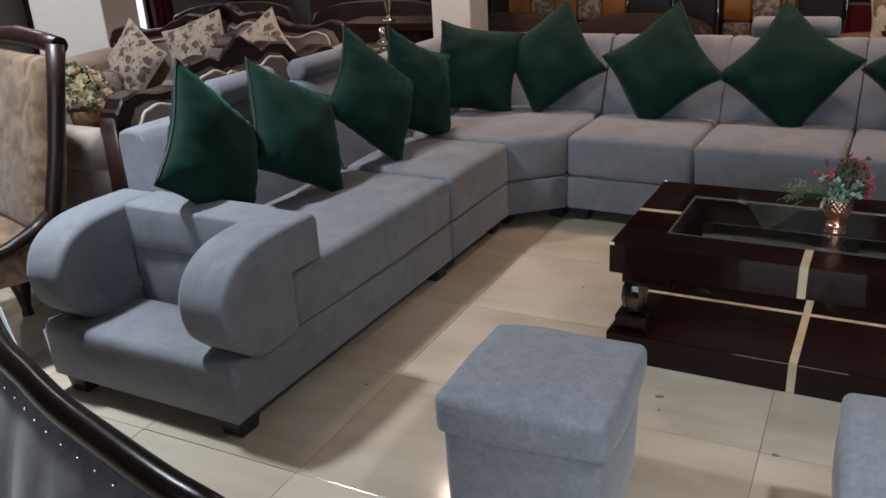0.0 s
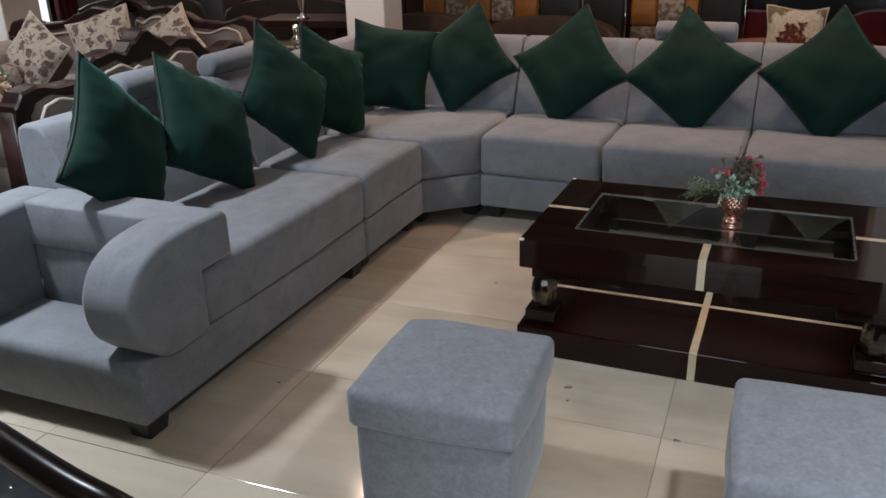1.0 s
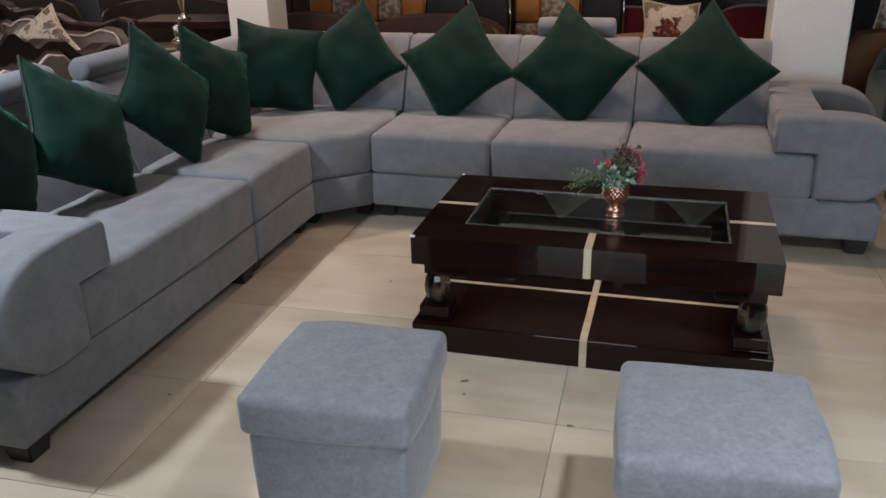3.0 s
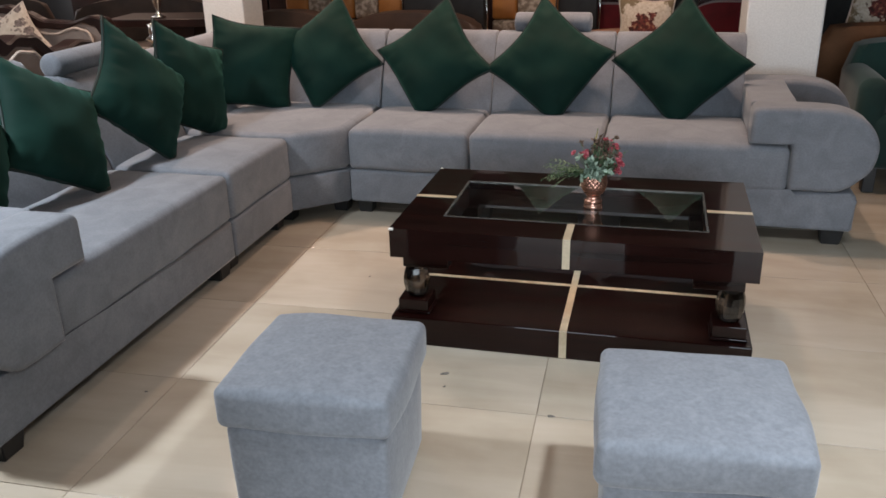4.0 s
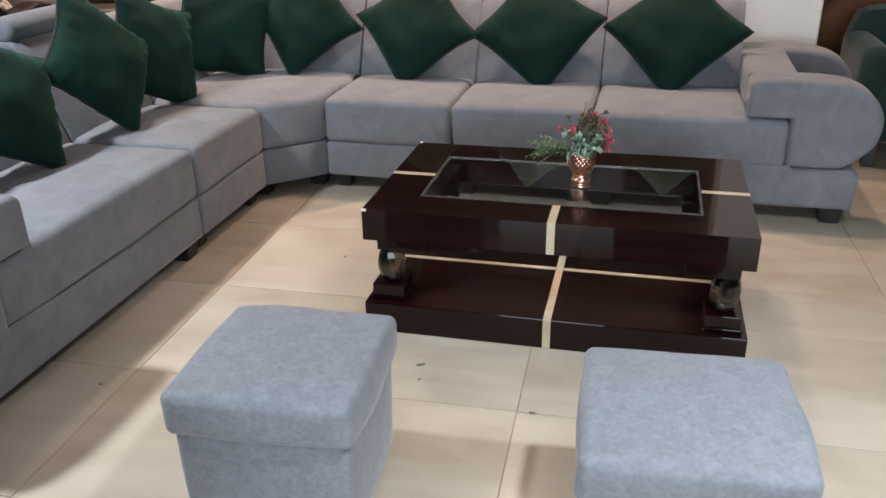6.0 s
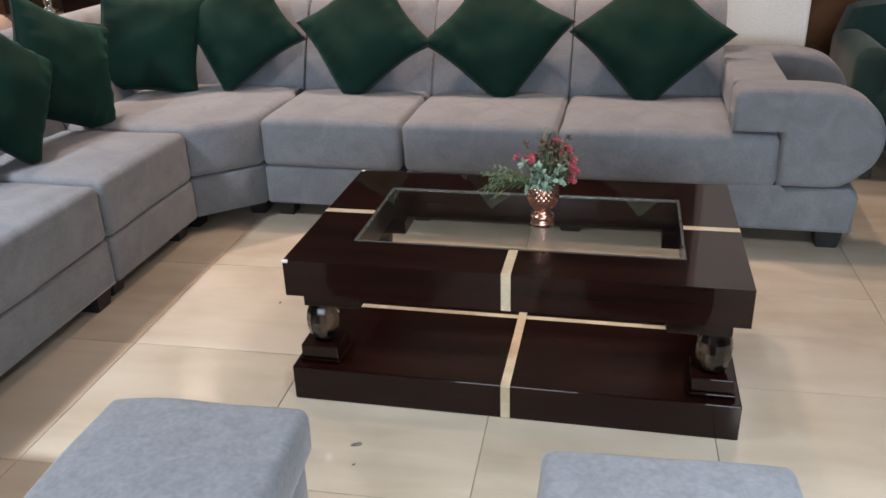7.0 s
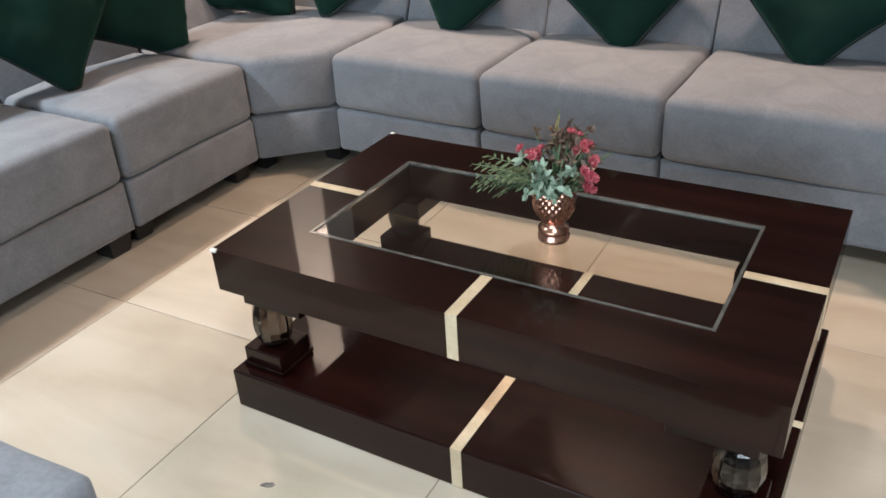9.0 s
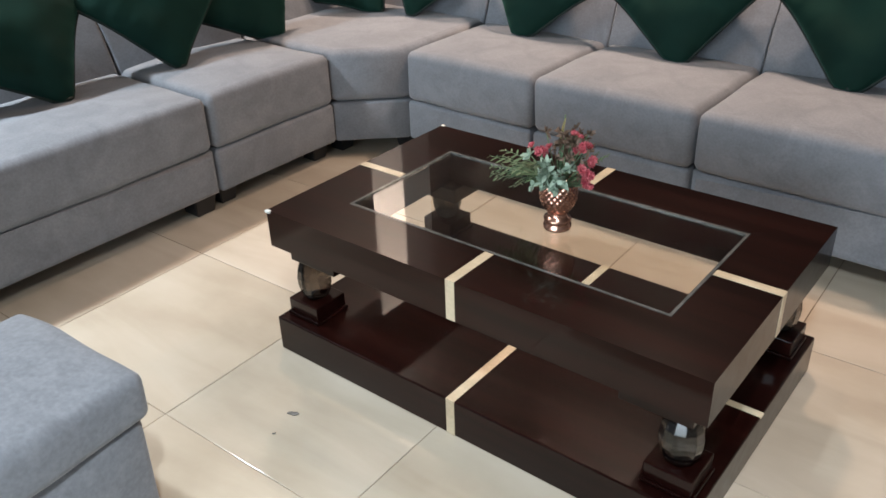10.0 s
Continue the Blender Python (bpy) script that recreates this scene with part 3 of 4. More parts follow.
# ---- green cushions ----
def pillow(m, size, thick, material, pipe_mat, label, seed, name="throw_cushion", group="green cushions on the sofa", slump=0.0, rest=None):
    """A square cushion with pinched corners, soft folds and a piped edge; it stands in its own XZ plane and faces -Y."""
    n = 28
    top = thing(name, m, label, "cushion", group)
    bm = bmesh.new()
    rnd = random.Random(seed)
    ph = [rnd.uniform(0, 6) for _ in range(6)]
    h = size / 2
    dx, dz = rnd.uniform(-0.5, 0.5), rnd.uniform(-0.6, -0.1)

    def edge(u, v):
        k = 1 - 0.105 * (1 - abs(v) ** 2.0) * abs(u) ** 3
        k2 = 1 - 0.105 * (1 - abs(u) ** 2.0) * abs(v) ** 3
        x, z = u * h * k, v * h * k2
        z -= slump * h * (1 - u * u) * (v + 1) * 0.25
        return x + 0.006 * sin(3 * v + ph[0]), z + 0.006 * sin(3 * u + ph[1])

    def thickness(u, v):
        a = max(0.0, 1 - abs(u) ** 2.4) * max(0.0, 1 - abs(v) ** 2.4)
        t = thick / 2 * a ** 0.55
        fold = 0.05 * sin(7 * u + 4 * v + ph[2]) + 0.045 * sin(-5 * u + 8 * v + ph[3]) + 0.22 * noise.noise(Vector((u * 1.6 + seed, v * 1.6, seed * 0.7)))
        rim = max(abs(u), abs(v))
        crease = 0.3 * max(0, rim - 0.5) * sin(21 * (u if abs(v) > abs(u) else v) + ph[4])
        dent = -0.16 * math.exp(-((u - dx) ** 2 * 9 + (v - dz) ** 2 * 30))
        return t * (1 + fold * 0.6 + crease + dent)
    front, back = {}, {}
    for i in range(n + 1):
        for j in range(n + 1):
            u, v = sin(pi / 2 * (2 * i / n - 1)), sin(pi / 2 * (2 * j / n - 1))
            x, z = edge(u, v)
            rimv = i in (0, n) or j in (0, n)
            t = thickness(u, v)
            front[i, j] = bm.verts.new((x, -t, z))
            back[i, j] = front[i, j] if rimv else bm.verts.new((x, t * 0.9, z))
    for i in range(n):
        for j in range(n):
            for side in (front, back):
                quad = [side[i, j], side[i + 1, j], side[i + 1, j + 1], side[i, j + 1]]
                try:
                    bm.faces.new(quad)
                except ValueError:
                    pass
    down = m.to_3x3().inverted() @ Vector((0, 0, 1))

    def settle(co):
        low = (m @ co).z - rest if rest is not None else 1
        if low < 0:
            return co + down * (-low) + Vector((co.x, 0, co.z)).normalized() * low * 0.12
        return co
    for v in bm.verts:
        v.co = settle(v.co)
    part("cover", bm, material, top)
    ring = []
    for a, b in (((-1, -1), (1, -1)), ((1, -1), (1, 1)), ((1, 1), (-1, 1)), ((-1, 1), (-1, -1))):
        for k in range(14):
            s = k / 14
            x, z = edge(a[0] + (b[0] - a[0]) * s, a[1] + (b[1] - a[1]) * s)
            ring.append(settle(Vector((x, 0, z))))
    part("piping", tube(ring, 0.007, 6, closed=True), pipe_mat, top, "corded edge")
    return top


def stand(x, y, z, yaw, lean, roll):
    return pose(x, y, z, 0, 0, yaw) @ pose(0, 0, 0, -lean, 0, 0) @ pose(0, 0, 0, 0, roll, 0)


GL = "deep green satin cushion with corded edge, leaning on the sofa back"
PILLOWS = [  # x, y, z, yaw, lean, roll, size
    (-1.72, 4.39, 0.728, 8, 22, 56, 0.45),
    (-1.116, 4.375, 0.706, -4, 23, 52, 0.47),
    (-0.501, 4.375, 0.708, 3, 23, 37, 0.47),
    (0.149, 4.385, 0.710, -3, 23, 45, 0.48),
    (-2.10, 4.23, 0.686, 28, 14, 12, 0.465),
    (-2.125, 2.18, 0.738, 101, 14, 44, 0.485),
    (-2.13, 2.655, 0.712, 91, 27, 33, 0.47),
    (-2.105, 3.195, 0.738, 86, 22, 44, 0.478),
    (-2.115, 3.625, 0.70, 84, 16, 26, 0.475),
]
for k, (x, y, z, yaw, lean, roll, size) in enumerate(PILLOWS):
    pillow(stand(x, y, z, yaw, lean, roll), size, 0.17, GREEN, GREEN_PIPE, GL, 11 + k, rest=SEAT_Z + 0.008)


# ---- ottomans ----
def ottoman(m, w, d, seed):
    ob = thing("ottoman", m, "square grey suede ottoman with thick padded lid on the tiles", "ottoman", "grey ottomans before the table")
    part("body", rbox((-w / 2 + 0.017, -d / 2 + 0.017, 0.014), (w / 2 - 0.017, d / 2 - 0.017, 0.286), 0.018, 3, (6, 6, 3), (0.006, 0.006, 0), 0.006, seed), BRUSHED, ob)
    part("lid", rbox((-w / 2, -d / 2, 0.284), (w / 2, d / 2, 0.394), 0.022, 4, (9, 9, 3), (0.006, 0.006, 0.014), 0.011, seed + 1), BRUSHED, ob)
    for x in (-1, 1):
        for y in (-1, 1):
            bm = lathe([(0.014, 0), (0.017, 0.003), (0.017, 0.018)], 12)
            part("glide", bm, BLACK, ob, m=pose(x * (w / 2 - 0.06), y * (d / 2 - 0.06), 0))
    return ob


ottoman(pose(-0.725, 1.795, 0, 0, 0, 3.6), 0.432, 0.43, 21)
ottoman(pose(0.187, 1.775, 0, 0, 0, 3.2), 0.446, 0.428, 31)

# ---- coffee table ----
TX, TY, TW, TD = -0.209, 2.964, 0.604, 0.3665
table = thing("coffee_table", pose(TX, TY, 0, 0, 0, 0.3), "dark lacquered coffee table with pale inlaid strips and glass top", "table")
TOP_Z, SLAB_Z, UNDER_Z, BASE_Z = 0.432, 0.327, 0.281, 0.106
GX, GY, BD = 0.451, 0.2155, 0.379


def frame_mesh(w, d, iw, idp, z0, z1, b=0.004):
    bm = bmesh.new()
    o = [(-w, -d), (w, -d), (w, d), (-w, d)]
    i = [(-iw, -idp), (iw, -idp), (iw, idp), (-iw, idp)]
    vo = [[bm.verts.new((x, y, z)) for x, y in o] for z in (z0, z1)]
    vi = [[bm.verts.new((x, y, z)) for x, y in i] for z in (z0, z1)]
    for k in range(4):
        n = (k + 1) % 4
        bm.faces.new((vo[0][k], vo[0][n], vo[1][n], vo[1][k]))
        bm.faces.new((vi[0][n], vi[0][k], vi[1][k], vi[1][n]))
        bm.faces.new((vo[1][k], vo[1][n], vi[1][n], vi[1][k]))
        bm.faces.new((vo[0][n], vo[0][k], vi[0][k], vi[0][n]))
    sharp = [e for e in bm.edges if abs(e.calc_face_angle(0)) > 0.5]
    bmesh.ops.bevel(bm, geom=sharp, offset=b, segments=2, affect="EDGES", profile=0.5)
    return bm


slab_ob = part("tabletop", frame_mesh(TW, TD, GX, GY, SLAB_Z, TOP_Z), MAHOGANY, table, smooth=False)
for sx in (-1, 1):
    for sy in (-1, 1):
        x0, x1 = sorted((sx * (TW - 0.036), sx * (TW - 0.198)))
        y0, y1 = sorted((sy * (TD - 0.030), sy * (TD - 0.195)))
        part("corner_block", cut_box((x0, y0, UNDER_Z), (x1, y1, SLAB_Z - 0.001), 0.003), MAHOGANY, table, smooth=False)
part("shelf", cut_box((-TW - 0.003, -BD, 0.0), (TW + 0.003, BD, BASE_Z), 0.004), MAHOGANY, table, smooth=False)
SW, PR = 0.0125, 0.0012
for sy in (-1, 1):
    y0, y1 = sorted((sy * (GY + 0.001), sy * (TD + PR)))
    part("inlay_strip", cut_box((-SW, y0, TOP_Z - 0.004), (SW, y1, TOP_Z + PR), 0.0005), STRIPE, table, "pale inlaid strip", smooth=False)
    y0, y1 = sorted((sy * (TD - 0.004), sy * (TD + PR)))
    part("inlay_strip", cut_box((-SW, y0, SLAB_Z + 0.001), (SW, y1, TOP_Z - 0.0045), 0.0005), STRIPE, table, "pale inlaid strip", smooth=False)
    y0, y1 = sorted((sy * (BD - 0.004), sy * (BD + PR)))
    part("inlay_strip", cut_box((-SW, y0, 0.002), (SW, y1, BASE_Z - 0.0045), 0.0005), STRIPE, table, "pale inlaid strip", smooth=False)
for sx in (-1, 1):
    x0, x1 = sorted((sx * (GX + 0.001), sx * (TW + PR)))
    part("inlay_strip", cut_box((x0, -SW, TOP_Z - 0.004), (x1, SW, TOP_Z + PR), 0.0005), STRIPE, table, "pale inlaid strip", smooth=False)
    x0, x1 = sorted((sx * (TW - 0.004), sx * (TW + PR)))
    part("inlay_strip", cut_box((x0, -SW, SLAB_Z + 0.001), (x1, SW, TOP_Z - 0.0045), 0.0005), STRIPE, table, "pale inlaid strip", smooth=False)
part("inlay_strip", cut_box((-SW, -BD - PR, BASE_Z - 0.004), (SW, BD + PR, BASE_Z + PR), 0.0005), STRIPE, table, "pale inlaid strip", smooth=False)
for sx in (-1, 1):
    x0, x1 = sorted((sx * (SW + 0.0005), sx * (TW + 0.003 + PR)))
    part("inlay_strip", cut_box((x0, -SW * 0.8, BASE_Z - 0.004), (x1, SW * 0.8, BASE_Z + PR), 0.0005), STRIPE, table, "pale inlaid strip", smooth=False)
glass = part("glass_pane", cut_box((-GX + 0.003, -GY + 0.003, TOP_Z - 0.010), (GX - 0.003, GY - 0.003, TOP_Z - 0.002), 0.001), GLASS, table, "clear glass pane", smooth=False)
glass.visible_shadow = False
part("glass_bevel", frame_mesh(GX - 0.001, GY - 0.001, GX - 0.008, GY - 0.008, TOP_Z - 0.011, TOP_Z + 0.0008, 0.0008), BEVELED, table, "bright bevelled glass edge", smooth=False)
for sx in (-1, 1):
    for sy in (-1, 1):
        leg = part("leg", cut_box((-0.054, -0.054, 0.119), (0.054, 0.054, 0.160), 0.003), MAHOGANY, table, m=pose(sx * (TW - 0.071), sy * (TD - 0.074), 0), smooth=False)
        part("plinth", cut_box((-0.059, -0.059, BASE_Z + 0.002), (0.059, 0.059, 0.1185), 0.003), MAHOGANY, leg, smooth=False)
        bulb = lathe([(0.026, 0.160), (0.033, 0.164), (0.041, 0.180), (0.0465, 0.205), (0.0475, 0.226), (0.044, 0.250), (0.037, 0.268), (0.030, UNDER_Z)], 12)
        part("crystal_bulb", bulb, SMOKED, leg, "faceted smoky crystal bulb", smooth=False)
# worn corners of the top
for cx, cy, sx in ((-TW, TD, 0.012), (-TW, -TD, 0.016)):
    part("chipped_corner", rbox((cx - 0.0015, cy - 0.006, TOP_Z - 0.006), (cx + sx, cy + 0.0055, TOP_Z + 0.0018), 0.003, 2, 1), WHITE_CHIP, table, "chipped pale corner")

# ---- copper vase with flowers ----
vase = thing("flower_vase", pose(TX + 0.057, TY - 0.012, TOP_Z - 0.0015), "small hammered copper goblet vase standing on the glass", "vase")


def diamonds(a, z, r):
    if z < 0.046:
        return r
    return r - 0.001 + 0.0032 * abs(sin(9 * a + z * 175)) * abs(sin(9 * a - z * 175)) * min(1, (z - 0.046) / 0.01)


foot_prof = [(0.0355, 0.0), (0.0375, 0.003), (0.0375, 0.010), (0.033, 0.014), (0.0335, 0.019), (0.0365, 0.022), (0.0365, 0.028), (0.028, 0.033), (0.0255, 0.037), (0.0265, 0.042)]
bowl = [(0.0265 + 0.0225 * sin(pi / 2 * min(1, i / 20)) - (0.004 * ((i - 26) / 8) ** 2 if i > 26 else 0), 0.042 + i * 0.0023) for i in range(35)]
part("body", lathe([(r * 0.92, z) for r, z in foot_prof + bowl + [(0.0465, 0.122), (0.042, 0.119), (0.038, 0.10)]], 128, diamonds), COPPER, vase)

bouquet = thing("flower_bouquet", pose(TX + 0.057, TY - 0.012, TOP_Z + 0.106), "artificial bouquet of pink blossoms, fern and dusty leaves in the vase", "flowers")
rf = random.Random(5)


def rand_dir(r, up=0.0):
    v = Vector((r.gauss(0, 1), r.gauss(0, 1), r.gauss(0, 1) + up))
    return v.normalized()


stems = bmesh.new()
fern, dusty, bronze, pink, bud = bmesh.new(), bmesh.new(), bmesh.new(), bmesh.new(), bmesh.new()


def frond(bm, base, way, length, leaf_len, droop):
    way = Vector(way).normalized()
    pts = [Vector(base) + way * length * s + Vector((0, 0, -droop * s * s)) for s in [i / 9 for i in range(10)]]
    tube(pts, [0.0016 - 0.0001 * i for i in range(10)], 5, bm=stems)
    for i in range(1, 10):
        t = (pts[i] - pts[i - 1]).normalized()
        side = t.cross(Vector((0, 0, 1))).normalized()
        L = leaf_len * (1 - 0.06 * i)
        for s in (-1, 1):
            leaf_into(bm, pts[i], t * 0.55 + side * s + Vector((0, 0, rf.uniform(-0.25, 0.25))), L * rf.uniform(0.8, 1.15), L * 0.24, 0.15, rand_dir(rf, 3))


for _ in range(17):
    a = rf.uniform(2.4, 3.9)
    frond(fern, (rf.uniform(-0.03, 0), rf.uniform(-0.02, 0.02), 0.01), (cos(a), sin(a) * 0.7, rf.uniform(0.15, 0.6)), rf.uniform(0.12, 0.18), rf.uniform(0.028, 0.046), rf.uniform(0.03, 0.085))
for _ in range(4):
    frond(fern, (0.02, 0.01, 0.02), (rf.uniform(0.5, 1), rf.uniform(-0.3, 0.6), rf.uniform(0.6, 1)), rf.uniform(0.09, 0.14), 0.024, 0.01)
for _ in range(26):
    c = Vector((rf.gauss(0.0, 0.022), rf.gauss(-0.042, 0.012), max(-0.004, rf.gauss(0.038, 0.022))))
    tube([(0, 0, -0.01), c * 0.6, c], 0.0014, 5, bm=stems)
    for _ in range(7):
        d = rand_dir(rf, 0.5) + Vector((-0.1, -0.5, 0))
        leaf_into(dusty, c, d, rf.uniform(0.012, 0.024), rf.uniform(0.009, 0.014), 0.35, rand_dir(rf, 1))
for _ in range(85):
    c = Vector((rf.gauss(0.022, 0.030), rf.gauss(0.008, 0.026), min(0.148, rf.gauss(0.088, 0.030))))
    tube([(0, 0, -0.01), c * 0.55, c], 0.0013, 5, bm=stems)
    for _ in range(8):
        leaf_into(bronze, c, rand_dir(rf, 0.7), rf.uniform(0.010, 0.022), rf.uniform(0.005, 0.009), 0.35, rand_dir(rf, 1))


def blossom(bm, c, r, way):
    way = Vector(way).normalized()
    a0 = way.orthogonal().normalized()
    b0 = way.cross(a0)
    for ring, count in ((1.0, 8), (0.72, 7), (0.42, 5)):
        for i in range(count):
            a = 2 * pi * i / count + ring * 3
            d = a0 * cos(a) + b0 * sin(a)
            leaf_into(bm, Vector(c), d * ring + way * (1.15 - ring), r * (0.75 + 0.25 * ring), r * 0.62, -0.2, way + d * -0.3)


for k in range(34):
    if k < 23:  # a hanging spray of deep pink on one side
        z = rf.uniform(0.025, 0.135)
        c = Vector((0.066 + 0.014 * sin(z * 24) + rf.gauss(0, 0.008), rf.gauss(-0.008, 0.014), z))
    elif k < 31:  # a looser coral group by the fern
        c = Vector((rf.gauss(-0.03, 0.014), rf.gauss(-0.012, 0.012), rf.gauss(0.092, 0.012)))
    else:
        c = Vector((rf.gauss(0.03, 0.012), rf.gauss(0, 0.01), rf.gauss(0.142, 0.006)))
    tube([(0, 0, -0.01), c * 0.55, c], 0.0013, 5, bm=stems)
    blossom(pink, c, rf.uniform(0.0085, 0.0135), c + Vector((0, -0.06, 0)) + rand_dir(rf) * 0.05)
for k in range(16):
    z = 0.118 + k * 0.0033
    for i in range(5):
        a = 2.4 * k + i * 1.256
        leaf_into(bud, (-0.005 + 0.0006 * k, 0.01, z), (cos(a), sin(a), 1.2), 0.009 * (1 - k / 22), 0.004, 0.0)
tube([(0, 0, -0.01), (-0.004, 0.008, 0.1), (0.004, 0.01, 0.178)], 0.0016, 5, bm=stems)
part("stem", stems, LEAF, bouquet)
part("fern_fronds", fern, LEAF, bouquet, "dark green fern fronds")
part("dusty_leaves", dusty, DUSTY, bouquet, "pale grey-green leaves")
part("bronze_leaves", bronze, BRONZE, bouquet, "bronze brown leaves")
part("blossoms", pink, PINK, bouquet, "pink blossoms")
part("bud_spike", bud, STAMEN, bouquet, "yellow-green bud spike")

# ---- carved classic sofas behind ----
def smooth_profile(keys, steps):
    out = []
    for i in range(steps + 1):
        s = i / steps
        for (a, za), (b, zb) in zip(keys, keys[1:]):
            if a <= s <= b:
                f = (s - a) / (b - a)
                f = f * f * (3 - 2 * f)
                out.append((s, za + (zb - za) * f))
                break
    return out


CREST = [(0, 1.05), (0.09, 1.04), (0.19, 0.975), (0.27, 1.0), (0.58, 0.93), (0.86, 0.955), (0.97, 0.915), (1.0, 0.84)]


def classic_sofa(m, width, label, seat_mat, lift=0.0, thin=0.052, crest=CREST):
    ob = thing("carved_sofa", m, label, "sofa", "carved wooden sofas")
    h = width / 2
    half = smooth_profile(crest, 56)
    line = [(-s * h, z + lift) for s, z in reversed(half)] + [(s * h, z + lift) for s, z in half[1:]]
    # wooden crest rail: outer line down to an inner line
    bm = bmesh.new()
    rows = []
    for x, z in line:
        t = thin + 0.09 * max(0, 1 - abs(x) / (0.2 * h)) ** 1.0
        inner = (x * 0.915, z - t)
        ring = [(x, -0.018, z - 0.012), (x * 0.997, -0.008, z), (x * 0.997, 0.07, z), (x, 0.08, z - 0.012), (inner[0], 0.08, inner[1] + 0.008), (inner[0], 0.072, inner[1]), (inner[0], -0.01, inner[1]), (inner[0], -0.018, inner[1] + 0.008)]
        rows.append([bm.verts.new(p) for p in ring])
    for a, b in zip(rows, rows[1:]):
        for k in range(len(a)):
            bm.faces.new((a[k], a[(k + 1) % len(a)], b[(k + 1) % len(a)], b[k]))
    bm.faces.new(rows[0])
    bm.faces.new(rows[-1][::-1])
    part("crest_rail", bm, DARKWOOD, ob, "dark carved wooden crest rail", smooth=False)
    for sx in (-1, 1):
        part("side_post", prism([(h * 0.9, 0.12), (h * 1.0, 0.12), (h * 1.01, 0.5), (h * 1.0, 0.81 + lift), (h * 0.915, 0.74 + lift), (h * 0.9, 0.5)] if sx > 0 else
                                [(-h * 0.9, 0.12), (-h * 1.0, 0.12), (-h * 1.01, 0.5), (-h * 1.0, 0.81 + lift), (-h * 0.915, 0.74 + lift), (-h * 0.9, 0.5)], -0.02, 0.08, 0.012), DARKWOOD, ob)
    # padded panels on both faces, with piping
    inner = [(x * 0.91, z - thin + 0.004 - 0.092 * max(0, 1 - abs(x) / (0.2 * h))) for x, z in line]
    poly = inner + [(h * 0.9, 0.30), (-h * 0.9, 0.30)]
    part("back_panel", prism(poly, 0.0, 0.06, 0), BEIGE, ob, smooth=False)
    for lo, hi in ((-0.90, -0.05), (0.05, 0.90)):
        seg = [(x * 0.955, z - 0.03) for x, z in inner if lo * h < x < hi * h]
        pad = seg + [(seg[-1][0], 0.34), (seg[0][0], 0.34)]
        for y0, y1 in ((-0.045, 0.0), (0.06, 0.085)):
            part("padded_panel", prism(pad, y0, y1, 0.02 if y0 < 0 else 0.01, 3), BEIGE, ob)
            yy = y0 - 0.001 if y0 < 0 else y1 + 0.001
            part("piping", tube([(x, yy, z + 0.004) for x, z in pad], 0.008, 6, closed=True), PIPING, ob, "pale corded piping")
    # carved shell in the crest
    shell = bmesh.new()
    for i in range(9):
        a = pi * (0.1 + 0.8 * i / 8)
        leaf_into(shell, (0, -0.022, 0.93), (cos(a) * 0.8, -0.12, sin(a)), 0.085, 0.028, -0.1, (0, -1, 0), 4)
    for i in range(5):
        leaf_into(shell, (0, -0.024, 0.93), (cos(-0.6 - i * 0.5), -0.12, sin(-0.6 - i * 0.5)), 0.06, 0.026, -0.1, (0, -1, 0), 4)
    bmesh.ops.solidify(shell, geom=shell.faces[:], thickness=0.006)
    part("carved_shell", shell, DARKWOOD, ob, "carved shell ornament")
    # seat, arms, rail and legs
    part("seat_base", rbox((-h * 0.95, -0.66, 0.17), (h * 0.95, 0.0, 0.34), 0.03, 3, (4, 4, 1)), BEIGE, ob)
    part("seat_cushion", rbox((-h * 0.82, -0.68, 0.335), (h * 0.82, -0.04, 0.47), 0.045, 4, (8, 6, 1), (0, 0.01, 0.02), 0.006, 3), seat_mat, ob)
    part("front_rail", cut_box((-h * 0.96, -0.70, 0.13), (h * 0.96, -0.655, 0.2), 0.008), DARKWOOD, ob, smooth=False)
    for sx in (-1, 1):
        x = sx * h * 0.93
        part("arm_body", rbox((min(x - sx * 0.02, x + sx * 0.13), -0.66, 0.16), (max(x - sx * 0.02, x + sx * 0.13), -0.01, 0.62), 0.03, 3, 3, (0.01, 0, 0)), BEIGE, ob)
        prof = [(0.005, 0.0), (0.07, 0.0), (0.092, 0.012), (0.1, 0.04), (0.102, 0.33), (0.1, 0.64), (0.09, 0.67), (0.005, 0.675)]
        part("arm_roll", lathe(prof, 24), BEIGE, ob, m=pose(x + sx * 0.045, -0.01, 0.66, 90, 0, 0))
        part("arm_rosette", lathe([(0.075, 0.0), (0.078, 0.01), (0.06, 0.018), (0.045, 0.014), (0.02, 0.022), (0.003, 0.024)], 20), DARKWOOD, ob, m=pose(x + sx * 0.045, -0.684, 0.66, 90, 0, 0))
        for y in (-0.62, 0.03):
            part("leg", lathe([(0.02, 0), (0.03, 0.012), (0.032, 0.03), (0.02, 0.05), (0.035, 0.1), (0.04, 0.17)], 16), DARKWOOD, ob, m=pose(sx * h * 0.9, y, 0))
    return ob


